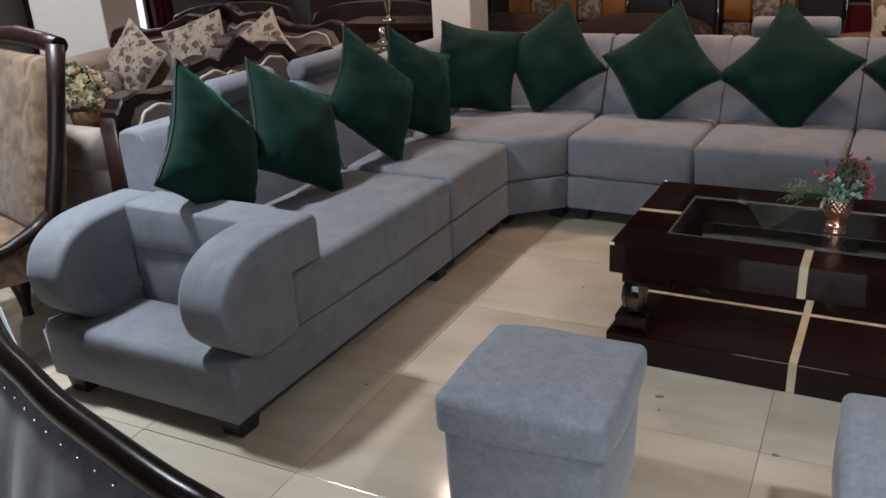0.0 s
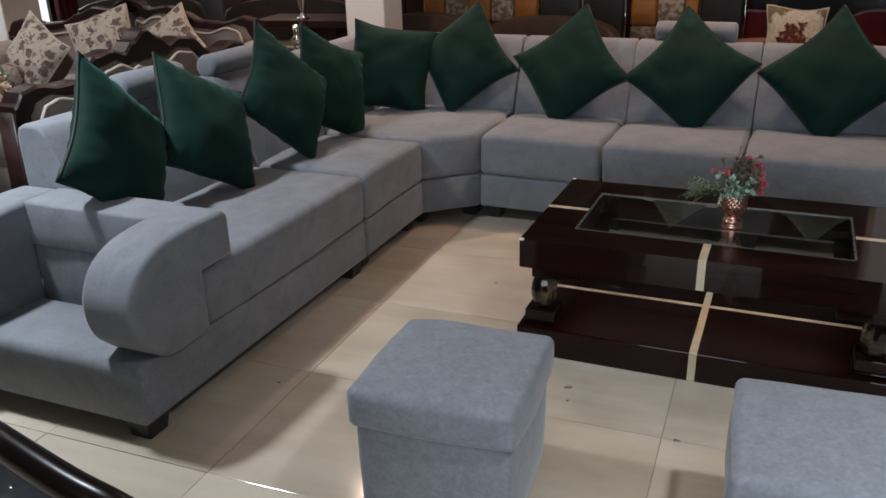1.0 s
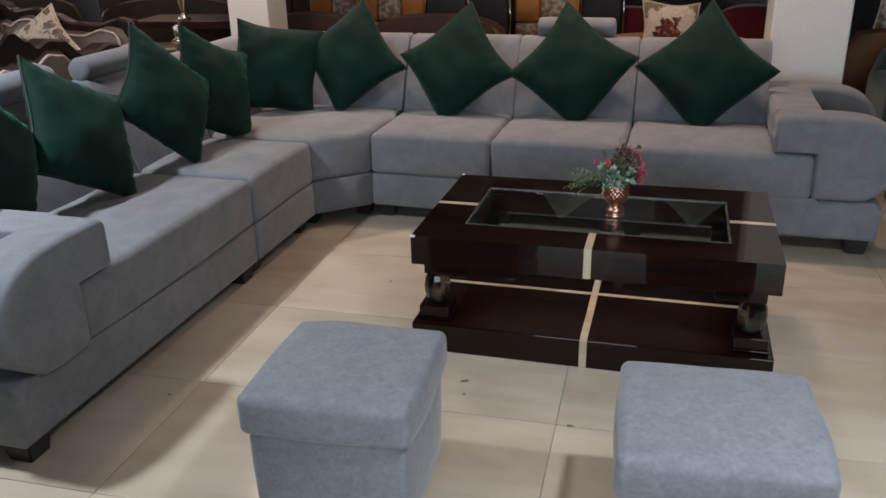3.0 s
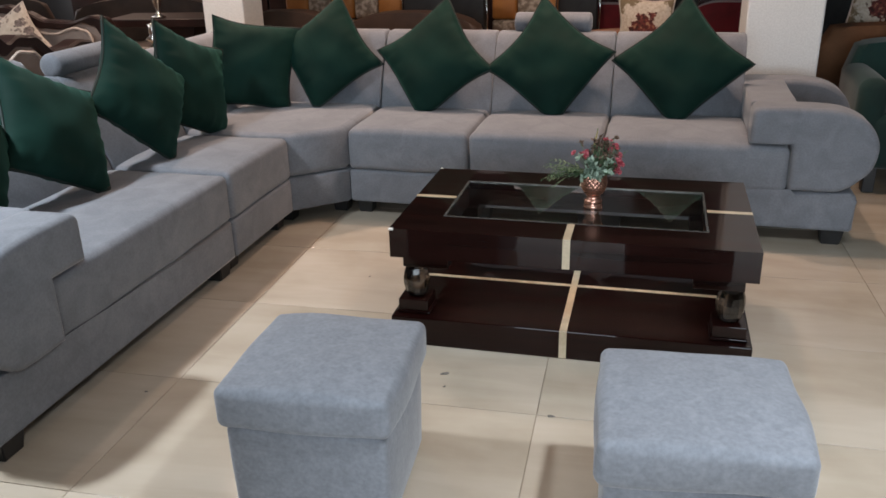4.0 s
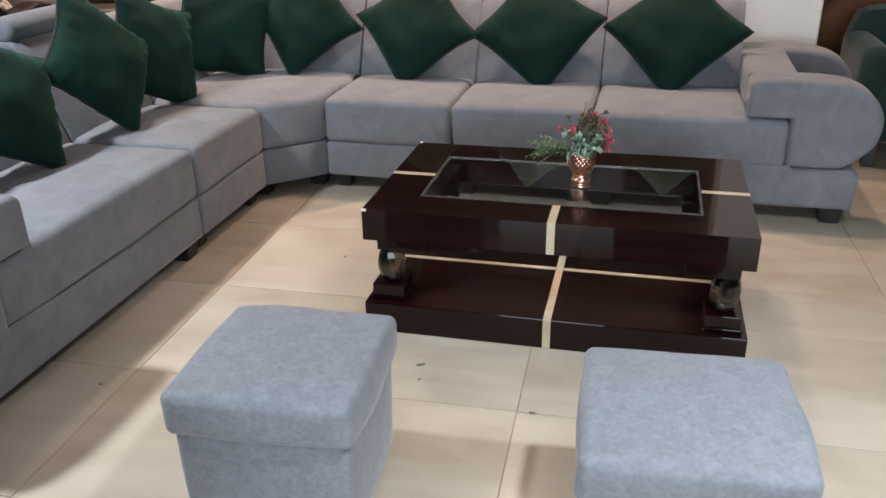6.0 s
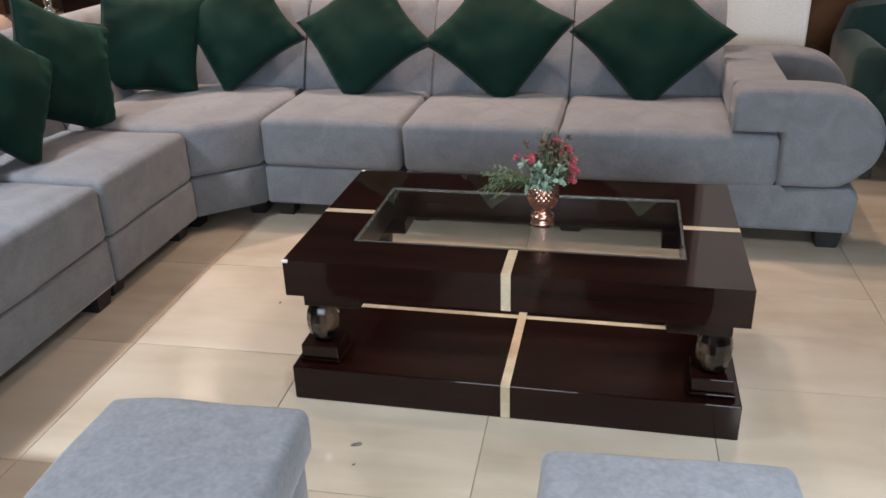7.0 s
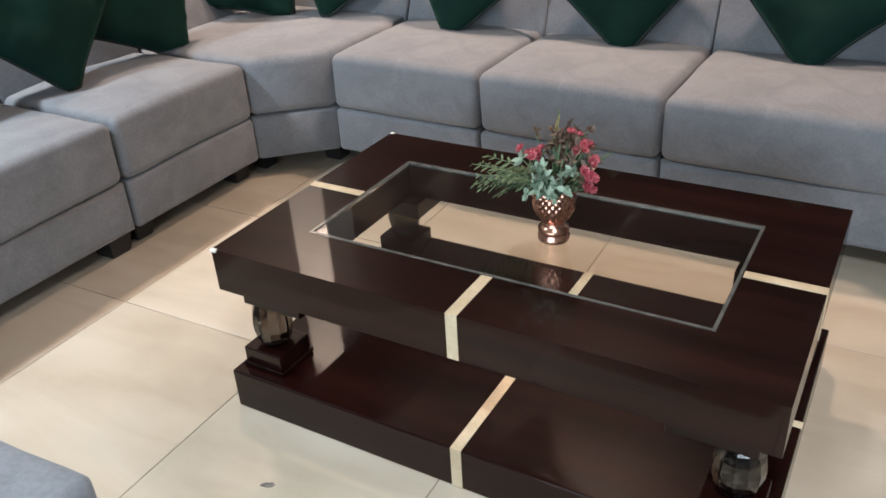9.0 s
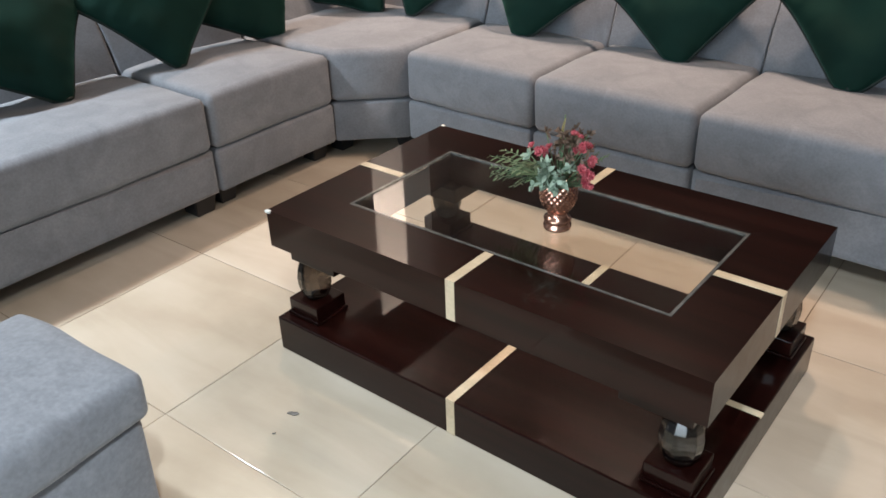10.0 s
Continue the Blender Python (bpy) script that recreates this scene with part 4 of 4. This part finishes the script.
classic_sofa(pose(-2.80, 3.05, 0, 0, 0, -90), 1.54, "beige sofa with dark carved wooden back, seen from behind", BEIGE, 0.0, 0.05,
             [(0, 1.03), (0.11, 0.985), (0.19, 0.945), (0.28, 0.968), (0.4, 0.955), (0.57, 0.872), (0.68, 0.872), (0.82, 0.892), (0.92, 0.878), (0.98, 0.83), (1.0, 0.76)])
FAR_SOFA = pose(-4.10, 4.45, 0, 0, 0, 14)
classic_sofa(FAR_SOFA, 1.80, "beige carved sofa with leaf-print cushions on its seat", FLORAL_SEAT, 0.0, 0.045,
             [(0, 1.03), (0.08, 1.0), (0.145, 0.955), (0.28, 0.968), (0.4, 0.928), (0.55, 0.873), (0.7, 0.862), (0.86, 0.895), (0.95, 0.878), (1.0, 0.81)])
for k, (x, y, z, yaw, roll) in enumerate(((-0.60, -0.22, 0.68, -8, 34), (-0.10, -0.2, 0.745, 6, -18), (0.35, -0.2, 0.72, 4, -32))):
    pillow(FAR_SOFA @ stand(x, y, z, yaw, 22, roll), 0.42, 0.15, FLORAL, PIPING, "off-white cushion with brown leaf print on the carved sofa", 51 + k, group="leaf-print cushions")
roll_c = part("bolster_cushion", lathe([(0.004, 0), (0.07, 0.0), (0.085, 0.012), (0.09, 0.03), (0.09, 0.3), (0.085, 0.318), (0.07, 0.33), (0.004, 0.33)], 22), FLORAL_SEAT, m=FAR_SOFA @ pose(-0.80, -0.12, 0.56, 90, 0, 20))
tagged(roll_c, "brown floral bolster cushion on the carved sofa seat", "cushion")

# ---- flowers on a side table by the carved sofas ----
side = thing("side_table", pose(-3.78, 2.98, 0), "dark wooden side table with a round top", "table")
part("tabletop", lathe([(0.2, 0.515), (0.215, 0.52), (0.22, 0.53), (0.215, 0.54), (0.2, 0.543)], 36), DARKWOOD, side)
part("pedestal", lathe([(0.05, 0.03), (0.035, 0.06), (0.03, 0.26), (0.045, 0.38), (0.03, 0.45), (0.06, 0.516)], 20), DARKWOOD, side)
part("foot_disc", lathe([(0.15, 0), (0.155, 0.012), (0.06, 0.035)], 28), DARKWOOD, side)
roses = thing("rose_pot", pose(-3.78, 2.98, 0.543), "round bunch of cream roses in a brown pot", "flowers")
part("pot", lathe([(0.055, 0), (0.07, 0.01), (0.082, 0.08), (0.085, 0.1), (0.07, 0.095)], 24), POT, roses)
lb = bmesh.new()
rr = random.Random(9)
for i in range(34):
    a, e = i * 2.4, math.asin(min(0.98, -0.3 + 1.3 * (i + 0.5) / 34))
    d = Vector((cos(a) * cos(e), sin(a) * cos(e), sin(e)))
    c = Vector((0, 0, 0.19)) + d * rr.uniform(0.10, 0.125)
    rb = bmesh.new()
    blossom(rb, c, rr.uniform(0.034, 0.046), d)
    part("rose", rb, CREAM, roses)
    for _ in range(5):
        leaf_into(lb, Vector((0, 0, 0.19)) + d * 0.085 + rand_dir(rr) * 0.03, d + rand_dir(rr) * 0.8, 0.06, 0.036, 0.2, rand_dir(rr, 1))
part("leaves", lb, LEAF, roses, "dark green leaves")

# ---- tan armchair ----
chair = thing("armchair", pose(-2.93, 1.97, -0.03, 0, 0, -14), "tan velvet armchair with tall back and dark wooden frame", "armchair")
for sx in (-1, 1):
    pts = [(sx * 0.25, -0.05, 0.40), (sx * 0.285, -0.03, 0.55), (sx * 0.305, 0.03, 0.8), (sx * 0.31, 0.075, 1.0), (sx * 0.31, 0.11, 1.17)]
    part("back_stile", tube(pts, [0.034, 0.03, 0.028, 0.03, 0.033], 12), DARKWOOD, chair)
    arm = [(sx * 0.285, -0.03, 0.58), (sx * 0.29, -0.10, 0.54), (sx * 0.285, -0.2, 0.50), (sx * 0.27, -0.36, 0.47), (sx * 0.26, -0.44, 0.44)]
    part("side_rail", tube(arm, [0.03, 0.028, 0.026, 0.028, 0.032], 12), DARKWOOD, chair)
    for y in (-0.42, -0.02):
        part("leg", lathe([(0.018, 0), (0.026, 0.02), (0.02, 0.06), (0.03, 0.12), (0.042, 0.17), (0.028, 0.2), (0.045, 0.26), (0.035, 0.32), (0.045, 0.40)], 18), DARKWOOD, chair, m=pose(sx * 0.24, y, 0))
part("crest_rail", tube([(-0.33, 0.115, 1.165), (-0.2, 0.115, 1.175), (0, 0.115, 1.185), (0.2, 0.115, 1.175), (0.33, 0.115, 1.165)], [0.03, 0.032, 0.036, 0.032, 0.03], 12), DARKWOOD, chair)
part("padded_back", rbox((-0.285, -0.035, -0.33), (0.285, 0.05, 0.33), 0.04, 4, (6, 2, 8), (0, 0.03, 0), 0.01, 8), TAN_VELVET, chair, m=pose(0, 0.03, 0.81, -12, 0, 0))
part("seat", rbox((-0.27, -0.46, 0.36), (0.27, 0.0, 0.50), 0.05, 4, (6, 6, 2), (0.01, 0.01, 0.03), 0.008, 9), TAN_VELVET, chair)

# ---- slate velvet sofa back beside the viewer ----
fg = thing("curved_sofa", pose(0, 0, 0), "slate velvet curved sofa with dark wooden top rail and studs", "sofa")
RAIL = [(-2.45, 1.44, 0.55), (-2.27, 1.32, 0.56), (-1.84, 1.095, 0.583), (-1.62, 1.015, 0.585), (-1.44, 0.955, 0.585), (-1.24, 0.905, 0.585), (-1.055, 0.865, 0.58), (-0.93, 0.85, 0.57), (-0.84, 0.852, 0.53), (-0.79, 0.86, 0.445), (-0.77, 0.87, 0.335)]


rail = spline(RAIL, 6)
part("top_rail", tube(rail, 0.031, 14), RAILWOOD, fg, "polished dark wooden rail")
bm = bmesh.new()
rows = []
for i, p in enumerate(rail):
    a, b = rail[max(0, i - 1)], rail[min(len(rail) - 1, i + 1)]
    t = (b - a)
    t.z = 0
    nrm = Vector((-t.y, t.x, 0)).normalized()
    row = []
    for k in range(9):
        f = k / 8
        tuft = 0.010 * abs(sin(i * 0.52)) * sin(pi * min(1, f * 1.4))
        row.append(bm.verts.new(p - nrm * (0.018 + 0.02 * sin(pi * f) + 0.13 * f + tuft) + Vector((0, 0, -0.012 - f * (p.z - 0.05)))))
    for k in range(8, -1, -1):
        f = k / 8
        row.append(bm.verts.new(p + nrm * (0.02 + 0.06 * f) + Vector((0, 0, -0.012 - f * (p.z - 0.05)))))
    rows.append(row)
for a, b in zip(rows, rows[1:]):
    for k in range(len(a)):
        bm.faces.new((a[k], b[k], b[(k + 1) % len(a)], a[(k + 1) % len(a)]))
bm.faces.new(rows[0])
bm.faces.new(rows[-1][::-1])
part("padded_back", bm, PURPLE, fg, "slate grey velvet back with vertical folds")
for i in range(2, len(rail) - 2, 2):
    p = rail[i]
    t = rail[i + 1] - rail[i - 1]
    nrm = Vector((-t.y, t.x, 0)).normalized()
    st = bmesh.new()
    bmesh.ops.create_icosphere(st, subdivisions=2, radius=0.0042, matrix=Matrix.Translation(p - nrm * 0.036 + Vector((0, 0, -0.036))))
    part("stud", st, STEEL, fg, "bright round stud")
for i in (4, 28, 54):
    p = rail[i]
    part("leg", lathe([(0.02, 0), (0.03, 0.015), (0.022, 0.05), (0.035, 0.12), (0.04, 0.165)], 16), DARKWOOD, fg, m=pose(p.x + 0.02, p.y + 0.03, 0))


# ---- furniture beyond the long sofa ----
def tub_sofa(m, w, h, d, material, label, arch=0.12, category="sofa"):
    ob = thing("tub_sofa", m, label, category, "leather tub sofas")
    n = 20
    prof = [(-w / 2, 0.14)] + [(-w / 2 * cos(pi * i / n) ** 1 if 0 else -w / 2 + w * i / n, h - arch * abs(2 * i / n - 1) ** 3.2 - (0.14 if i in (0, n) else 0)) for i in range(n + 1)] + [(w / 2, 0.14)]
    part("backrest", prism(prof, -0.09, 0.09, 0.035, 4), material, ob)
    part("seat", rbox((-w / 2 + 0.05, -d, 0.14), (w / 2 - 0.05, -0.07, 0.43), 0.05, 4, (4, 4, 2), (0, 0.01, 0.02), 0.006, 2), material, ob)
    for sx in (-1, 1):
        x0, x1 = sorted((sx * (w / 2 - 0.12), sx * (w / 2 + 0.02)))
        part("arm", rbox((x0, -d, 0.14), (x1, -0.05, 0.60), 0.055, 4, 3, (0.01, 0, 0.01)), material, ob)
        for y in (-d + 0.08, 0.0):
            part("foot", cut_box((sx * (w / 2 - 0.1) - 0.03, y - 0.03, 0), (sx * (w / 2 - 0.1) + 0.03, y + 0.03, 0.142), 0.004), BLACK, ob, smooth=False)
    return ob


tub_sofa(pose(-2.50, 5.60, 0, 0, 0, 180), 0.78, 0.828, 0.6, LEATHER, "dark brown leather tub sofa with rounded back")
tub_sofa(pose(-1.578, 5.60, 0, 0, 0, 180), 1.0, 0.824, 0.6, LEATHER, "wide dark brown leather tub sofa with rounded back")
tub_sofa(pose(-4.42, 6.85, 0, 0, 0, 20), 1.3, 0.80, 0.6, LEATHER, "brown leather tub sofa with arched back behind carved sofas")
tub_sofa(pose(-5.73, 6.35, 0, 0, 0, 40), 1.2, 0.84, 0.6, LEATHER, "brown leather tub sofa with arched back behind carved sofas")
tub_sofa(pose(-0.03, 5.67, 0, 0, 0, 180), 1.05, 0.709, 0.55, TANLEATHER, "tan leather sofa with low rounded back", 0.05)
tub_sofa(pose(-0.40, 6.80, 0, 0, 0, 185), 0.62, 0.76, 0.55, RED, "crimson velvet armchair with rounded back", 0.1, "armchair")
tub_sofa(pose(0.535, 6.80, 0, 0, 0, 175), 0.62, 0.778, 0.55, RED, "crimson velvet armchair with rounded back", 0.1, "armchair")
tub_sofa(pose(1.75, 5.57, 0, 0, 0, 180), 1.62, 0.774, 0.6, SUEDE, "rust brown suede sofa with straight back, beside the column", 0.03)
tub_sofa(pose(1.52, 5.25, 0, 0, 0, 0), 0.92, 0.731, 0.60, DARKGREEN, "deep green velvet armchair beside the sofa arm", 0.05, "armchair")
pillow(stand(-0.06, 5.55, 0.745, 0, 8, 2), 0.34, 0.12, ROSEPRINT, PIPING, "cream cushion with dark red rose print", 71, group="rose-print cushions")
pillow(stand(1.35, 5.9, 0.83, 8, 10, 5), 0.40, 0.14, ROSEPRINT, PIPING, "cream cushion with dark red rose print", 72, group="rose-print cushions")


def patch_chair(m, cols, rows_n, label):
    ob = thing("patchwork_sofa", m, label, "sofa", "orange and cream patchwork sofas")
    s = 0.2
    w = cols * s
    part("back_board", cut_box((-w / 2 - 0.06, 0.02, 0.1), (w / 2 + 0.06, 0.14, 0.25 + rows_n * s), 0.02), DARKWOOD, ob, smooth=False)
    for i in range(cols):
        for j in range(rows_n):
            x, z = -w / 2 + i * s, 0.25 + j * s
            part("patch", rbox((x + 0.002, -0.06, z + 0.002), (x + s - 0.002, 0.03, z + s - 0.002), 0.022, 3, 2, (0, 0.012, 0)), (ORANGE, CREAMPATCH)[(i + j) % 2], ob)
    part("seat", rbox((-w / 2, -0.6, 0.14), (w / 2, -0.05, 0.42), 0.04, 3, 3, (0, 0, 0.02)), ORANGE, ob)
    for sx in (-1, 1):
        for y in (-0.52, 0.06):
            part("leg", cut_box((sx * (w / 2 - 0.06) - 0.025, y - 0.025, 0), (sx * (w / 2 - 0.06) + 0.025, y + 0.025, 0.141), 0.004), BLACK, ob, smooth=False)
    return ob


patch_chair(pose(-2.48, 6.70, 0), 5, 5, "sofa with square orange leather and cream fabric patches")
patch_chair(pose(-0.95, 6.70, 0), 3, 5, "armchair with square orange leather and cream fabric patches")


def dining_chair(m):
    ob = thing("dining_chair", m, "black padded dining chair with a pale edged back", "chair", "black chairs beside the patchwork sofas")
    part("backrest", rbox((-0.15, 0.0, 0.45), (0.15, 0.045, 1.04), 0.02, 3, 3), BLACK, ob)
    part("back_edge", tube([(-0.155, 0.02, 0.44), (-0.165, 0.02, 0.72), (-0.155, 0.02, 1.05), (0.155, 0.02, 1.05), (0.165, 0.02, 0.72), (0.155, 0.02, 0.44)], 0.008, 8), STEEL, ob, "bright metal edge")
    part("seat", rbox((-0.19, -0.4, 0.40), (0.19, 0.03, 0.46), 0.025, 3, 3, (0, 0, 0.01)), BLACK, ob)
    for sx in (-1, 1):
        for y in (-0.37, 0.01):
            part("leg", tube([(sx * 0.17, y, 0), (sx * 0.16, y, 0.41)], 0.014, 8), STEEL, ob)
    return ob


dining_chair(pose(-1.69, 6.25, 0, 0, 0, 2))
dining_chair(pose(-1.38, 6.27, 0, 0, 0, -3))
dining_chair(pose(-0.58, 6.55, 0, 0, 0, -3))

# ---- console with a lamp ----
con = thing("console_table", pose(-3.46, 5.63, 0, 0, 0, 8), "dark wooden console table with thick top on a box foot", "table")
part("tabletop", cut_box((-0.36, -0.22, 0.728), (0.40, 0.22, 0.783), 0.005), DARKWOOD, con, smooth=False)
part("pedestal", cut_box((0.0, -0.15, 0.0), (0.26, 0.15, 0.728), 0.006), DARKWOOD, con, smooth=False)
lampy = thing("table_lamp", pose(-3.44, 5.50, 0.784), "slim silver and crystal lamp standing on the console", "lamp")
part("stand", lathe([(0.045, 0), (0.05, 0.008), (0.02, 0.02), (0.014, 0.05), (0.03, 0.09), (0.042, 0.2), (0.046, 0.3), (0.03, 0.31)], 24), SILVER, lampy)
floor_l = thing("floor_lamp", pose(-3.28, 5.15, 0), "slim silver lamp with bell-shaped cups in front of the console", "lamp")
part("pole", lathe([(0.12, 0), (0.125, 0.012), (0.02, 0.03), (0.014, 0.06), (0.014, 0.60), (0.03, 0.62), (0.032, 0.64), (0.014, 0.66), (0.05, 0.685), (0.055, 0.69), (0.02, 0.71), (0.028, 0.73), (0.024, 0.785), (0.012, 0.79)], 24), SILVER, floor_l)


# ---- columns ----
def column(m, w, d, label):
    ob = thing("column", m, label, "column", kind="structure")
    part("shaft", cut_box((-w / 2, -d / 2, 0.0), (w / 2, d / 2, CEIL), 0.01), COLUMN, ob, smooth=False)
    part("skirting", frame_mesh(w / 2 + 0.012, d / 2 + 0.012, w / 2 - 0.01, d / 2 - 0.01, 0.0, 0.1, 0.003), TILE, ob, smooth=False)
    return ob


column(pose(0.676, 5.16, 0), 0.39, 0.42, "square white painted column behind the sofa")
column(pose(-2.63, 5.09, 0, 0, 0, 0), 0.28, 0.27, "square white painted column behind the corner")
column(pose(-5.58, 4.57, 0, 0, 0, 22), 0.56, 0.56, "square white painted column behind the carved sofas")

# ---- far end of the showroom ----
cab = thing("display_cabinet", pose(0.2, 9.2, 0), "black glossy display cabinet with mirrored panels at the far wall", "cabinet")
part("carcass", cut_box((-1.6, -0.2, 0.0), (1.8, 0.3, 2.2), 0.01), DARKWALL, cab, smooth=False)
for i in range(6):
    part("mirror_panel", cut_box((-1.45 + i * 0.54, -0.216, 0.35), (-1.02 + i * 0.54, -0.202, 2.0), 0.004), STEEL if i in (1, 3) else BLACK, cab, "mirrored panel" if i in (1, 3) else "", smooth=False)
dark = thing("wardrobe", pose(-4.6, 8.6, 0), "large dark wooden wardrobe with plain doors", "wardrobe")
part("carcass", cut_box((-1.7, -0.3, 0.0), (1.5, 0.3, 2.3), 0.01), DARKWALL, dark, smooth=False)
for i in range(4):
    part("door", cut_box((-1.68 + i * 0.79, -0.325, 0.05), (-0.91 + i * 0.79, -0.302, 2.25), 0.004), DARKWOOD, dark, smooth=False)
win = thing("window_1", pose(-8.98, 7.6, 0), "tall bright window with daylight, half curtained in red", "window", kind="structure")
part("pane", cut_box((0, -0.65, 0.15), (0.01, 0.65, 2.5), 0), DAYLIGHT, win, "bright daylight pane", smooth=False)
for y in (-0.67, 0.1, 0.67):
    part("window_frame", cut_box((-0.0, y - 0.04, 0.1), (0.06, y + 0.04, 2.55), 0.004), DARKWOOD, win, smooth=False)
for y in (-1.3, 0.55):
    bm = bmesh.new()
    top = [bm.verts.new((-8.86 + 0.04 * sin(k * 1.3), 7.9 + y + k * 0.022 - 0.2, 2.62)) for k in range(20)]
    low = [bm.verts.new((-8.86 + 0.05 * sin(k * 1.3), 7.9 + y + k * 0.022 - 0.2, 0.05)) for k in range(20)]
    for k in range(19):
        bm.faces.new((top[k], top[k + 1], low[k + 1], low[k]))
    bmesh.ops.solidify(bm, geom=bm.faces[:], thickness=0.01)
    tagged(part("curtain", bm, RED), "crimson curtain hanging beside the bright window", "curtain")

# shop window behind the viewer
sw = thing("window_2", pose(0.6, -3.99, 0), "wide shop window with cool daylight", "window", kind="structure")
part("pane", cut_box((-2.6, 0, 0.3), (2.6, 0.01, 2.5), 0), DAYLIGHT, sw, "bright daylight pane", smooth=False)
for x in (-2.62, -0.9, 0.9, 2.62):
    part("window_frame", cut_box((x - 0.04, 0, 0.25), (x + 0.04, 0.06, 2.55), 0.004), DARKWOOD, sw, smooth=False)

# ---- tiled floor ----
floor = part("floor", cut_box((X0, Y0, -0.15), (X1, Y1, -0.003), 0), GROUT, smooth=False)
tagged(floor, "polished cream floor tiles with thin dark joints", "floor", kind="structure")
PITCH, TILT_Z = 0.597, 1.7
grid = pose(-1.436, 2.190, 0, 0, 0, TILT_Z)
half = PITCH / 2 - 0.0012
tile_me = mesh_from(cut_box((-half, -half, -0.01), (half, half, 0.0), 0.001), "tile", False)
tile_me.materials.append(TILE)
rest = bmesh.new()
rt = random.Random(3)
for i in range(-16, 17):
    for j in range(-14, 17):
        c = grid @ Vector(((i + 0.5) * PITCH, (j + 0.5) * PITCH, 0))
        if not (X0 + 0.42 < c.x < X1 - 0.42 and Y0 + 0.42 < c.y < Y1 - 0.42):
            continue
        if -6 <= i <= 8 and -4 <= j <= 8:
            ob = new("tile", tile_me)
            ob.parent = floor
            ob.matrix_basis = grid @ pose((i + 0.5) * PITCH, (j + 0.5) * PITCH, rt.uniform(-0.0004, 0.0004), 0, 0, rt.choice((0, 180)))
        else:
            mm = grid @ Matrix.Translation(((i + 0.5) * PITCH, (j + 0.5) * PITCH, -0.005)) @ Matrix.Diagonal((half * 2, half * 2, 0.01, 1))
            vs = [rest.verts.new(mm @ Vector(p)) for p in ((-.5, -.5, .5), (.5, -.5, .5), (.5, .5, .5), (-.5, .5, .5), (-.5, -.5, -.5), (.5, -.5, -.5), (.5, .5, -.5), (-.5, .5, -.5))]
            for f in ((0, 1, 2, 3), (0, 4, 5, 1), (1, 5, 6, 2), (2, 6, 7, 3), (3, 7, 4, 0)):
                rest.faces.new([vs[k] for k in f])
far_tiles = part("far_tiles", rest, TILE, floor, smooth=False)
far_tiles["kind"] = "stuff"


# ---- litter and a chipped joint on the tiles ----
# the last flake stands in for a chip on a tile joint
for x, y, s, turn in ((-0.576, 2.404, 0.016, 30), (-1.084, 3.122, 0.008, 80), (-1.50, 2.09, 0.006, 10), (-0.557, 2.325, 0.006, 50), (-0.20, 2.225, 0.014, 3)):
    bm = bmesh.new()
    ring = [(cos(a) * s * rt.uniform(0.5, 1.1), sin(a) * s * 0.45 * rt.uniform(0.6, 1.3)) for a in [2 * pi * i / 9 for i in range(9)]]
    bit = part("floor_speck", prism(ring, 0.0005, 0.0022, 0, axis="z"), LITTER, m=pose(x, y, 0, 0, 0, turn), smooth=False)
    tagged(bit, "small grey speck on the tiles, scrap of dirt or chipped joint", "litter", "scraps on the tiles")
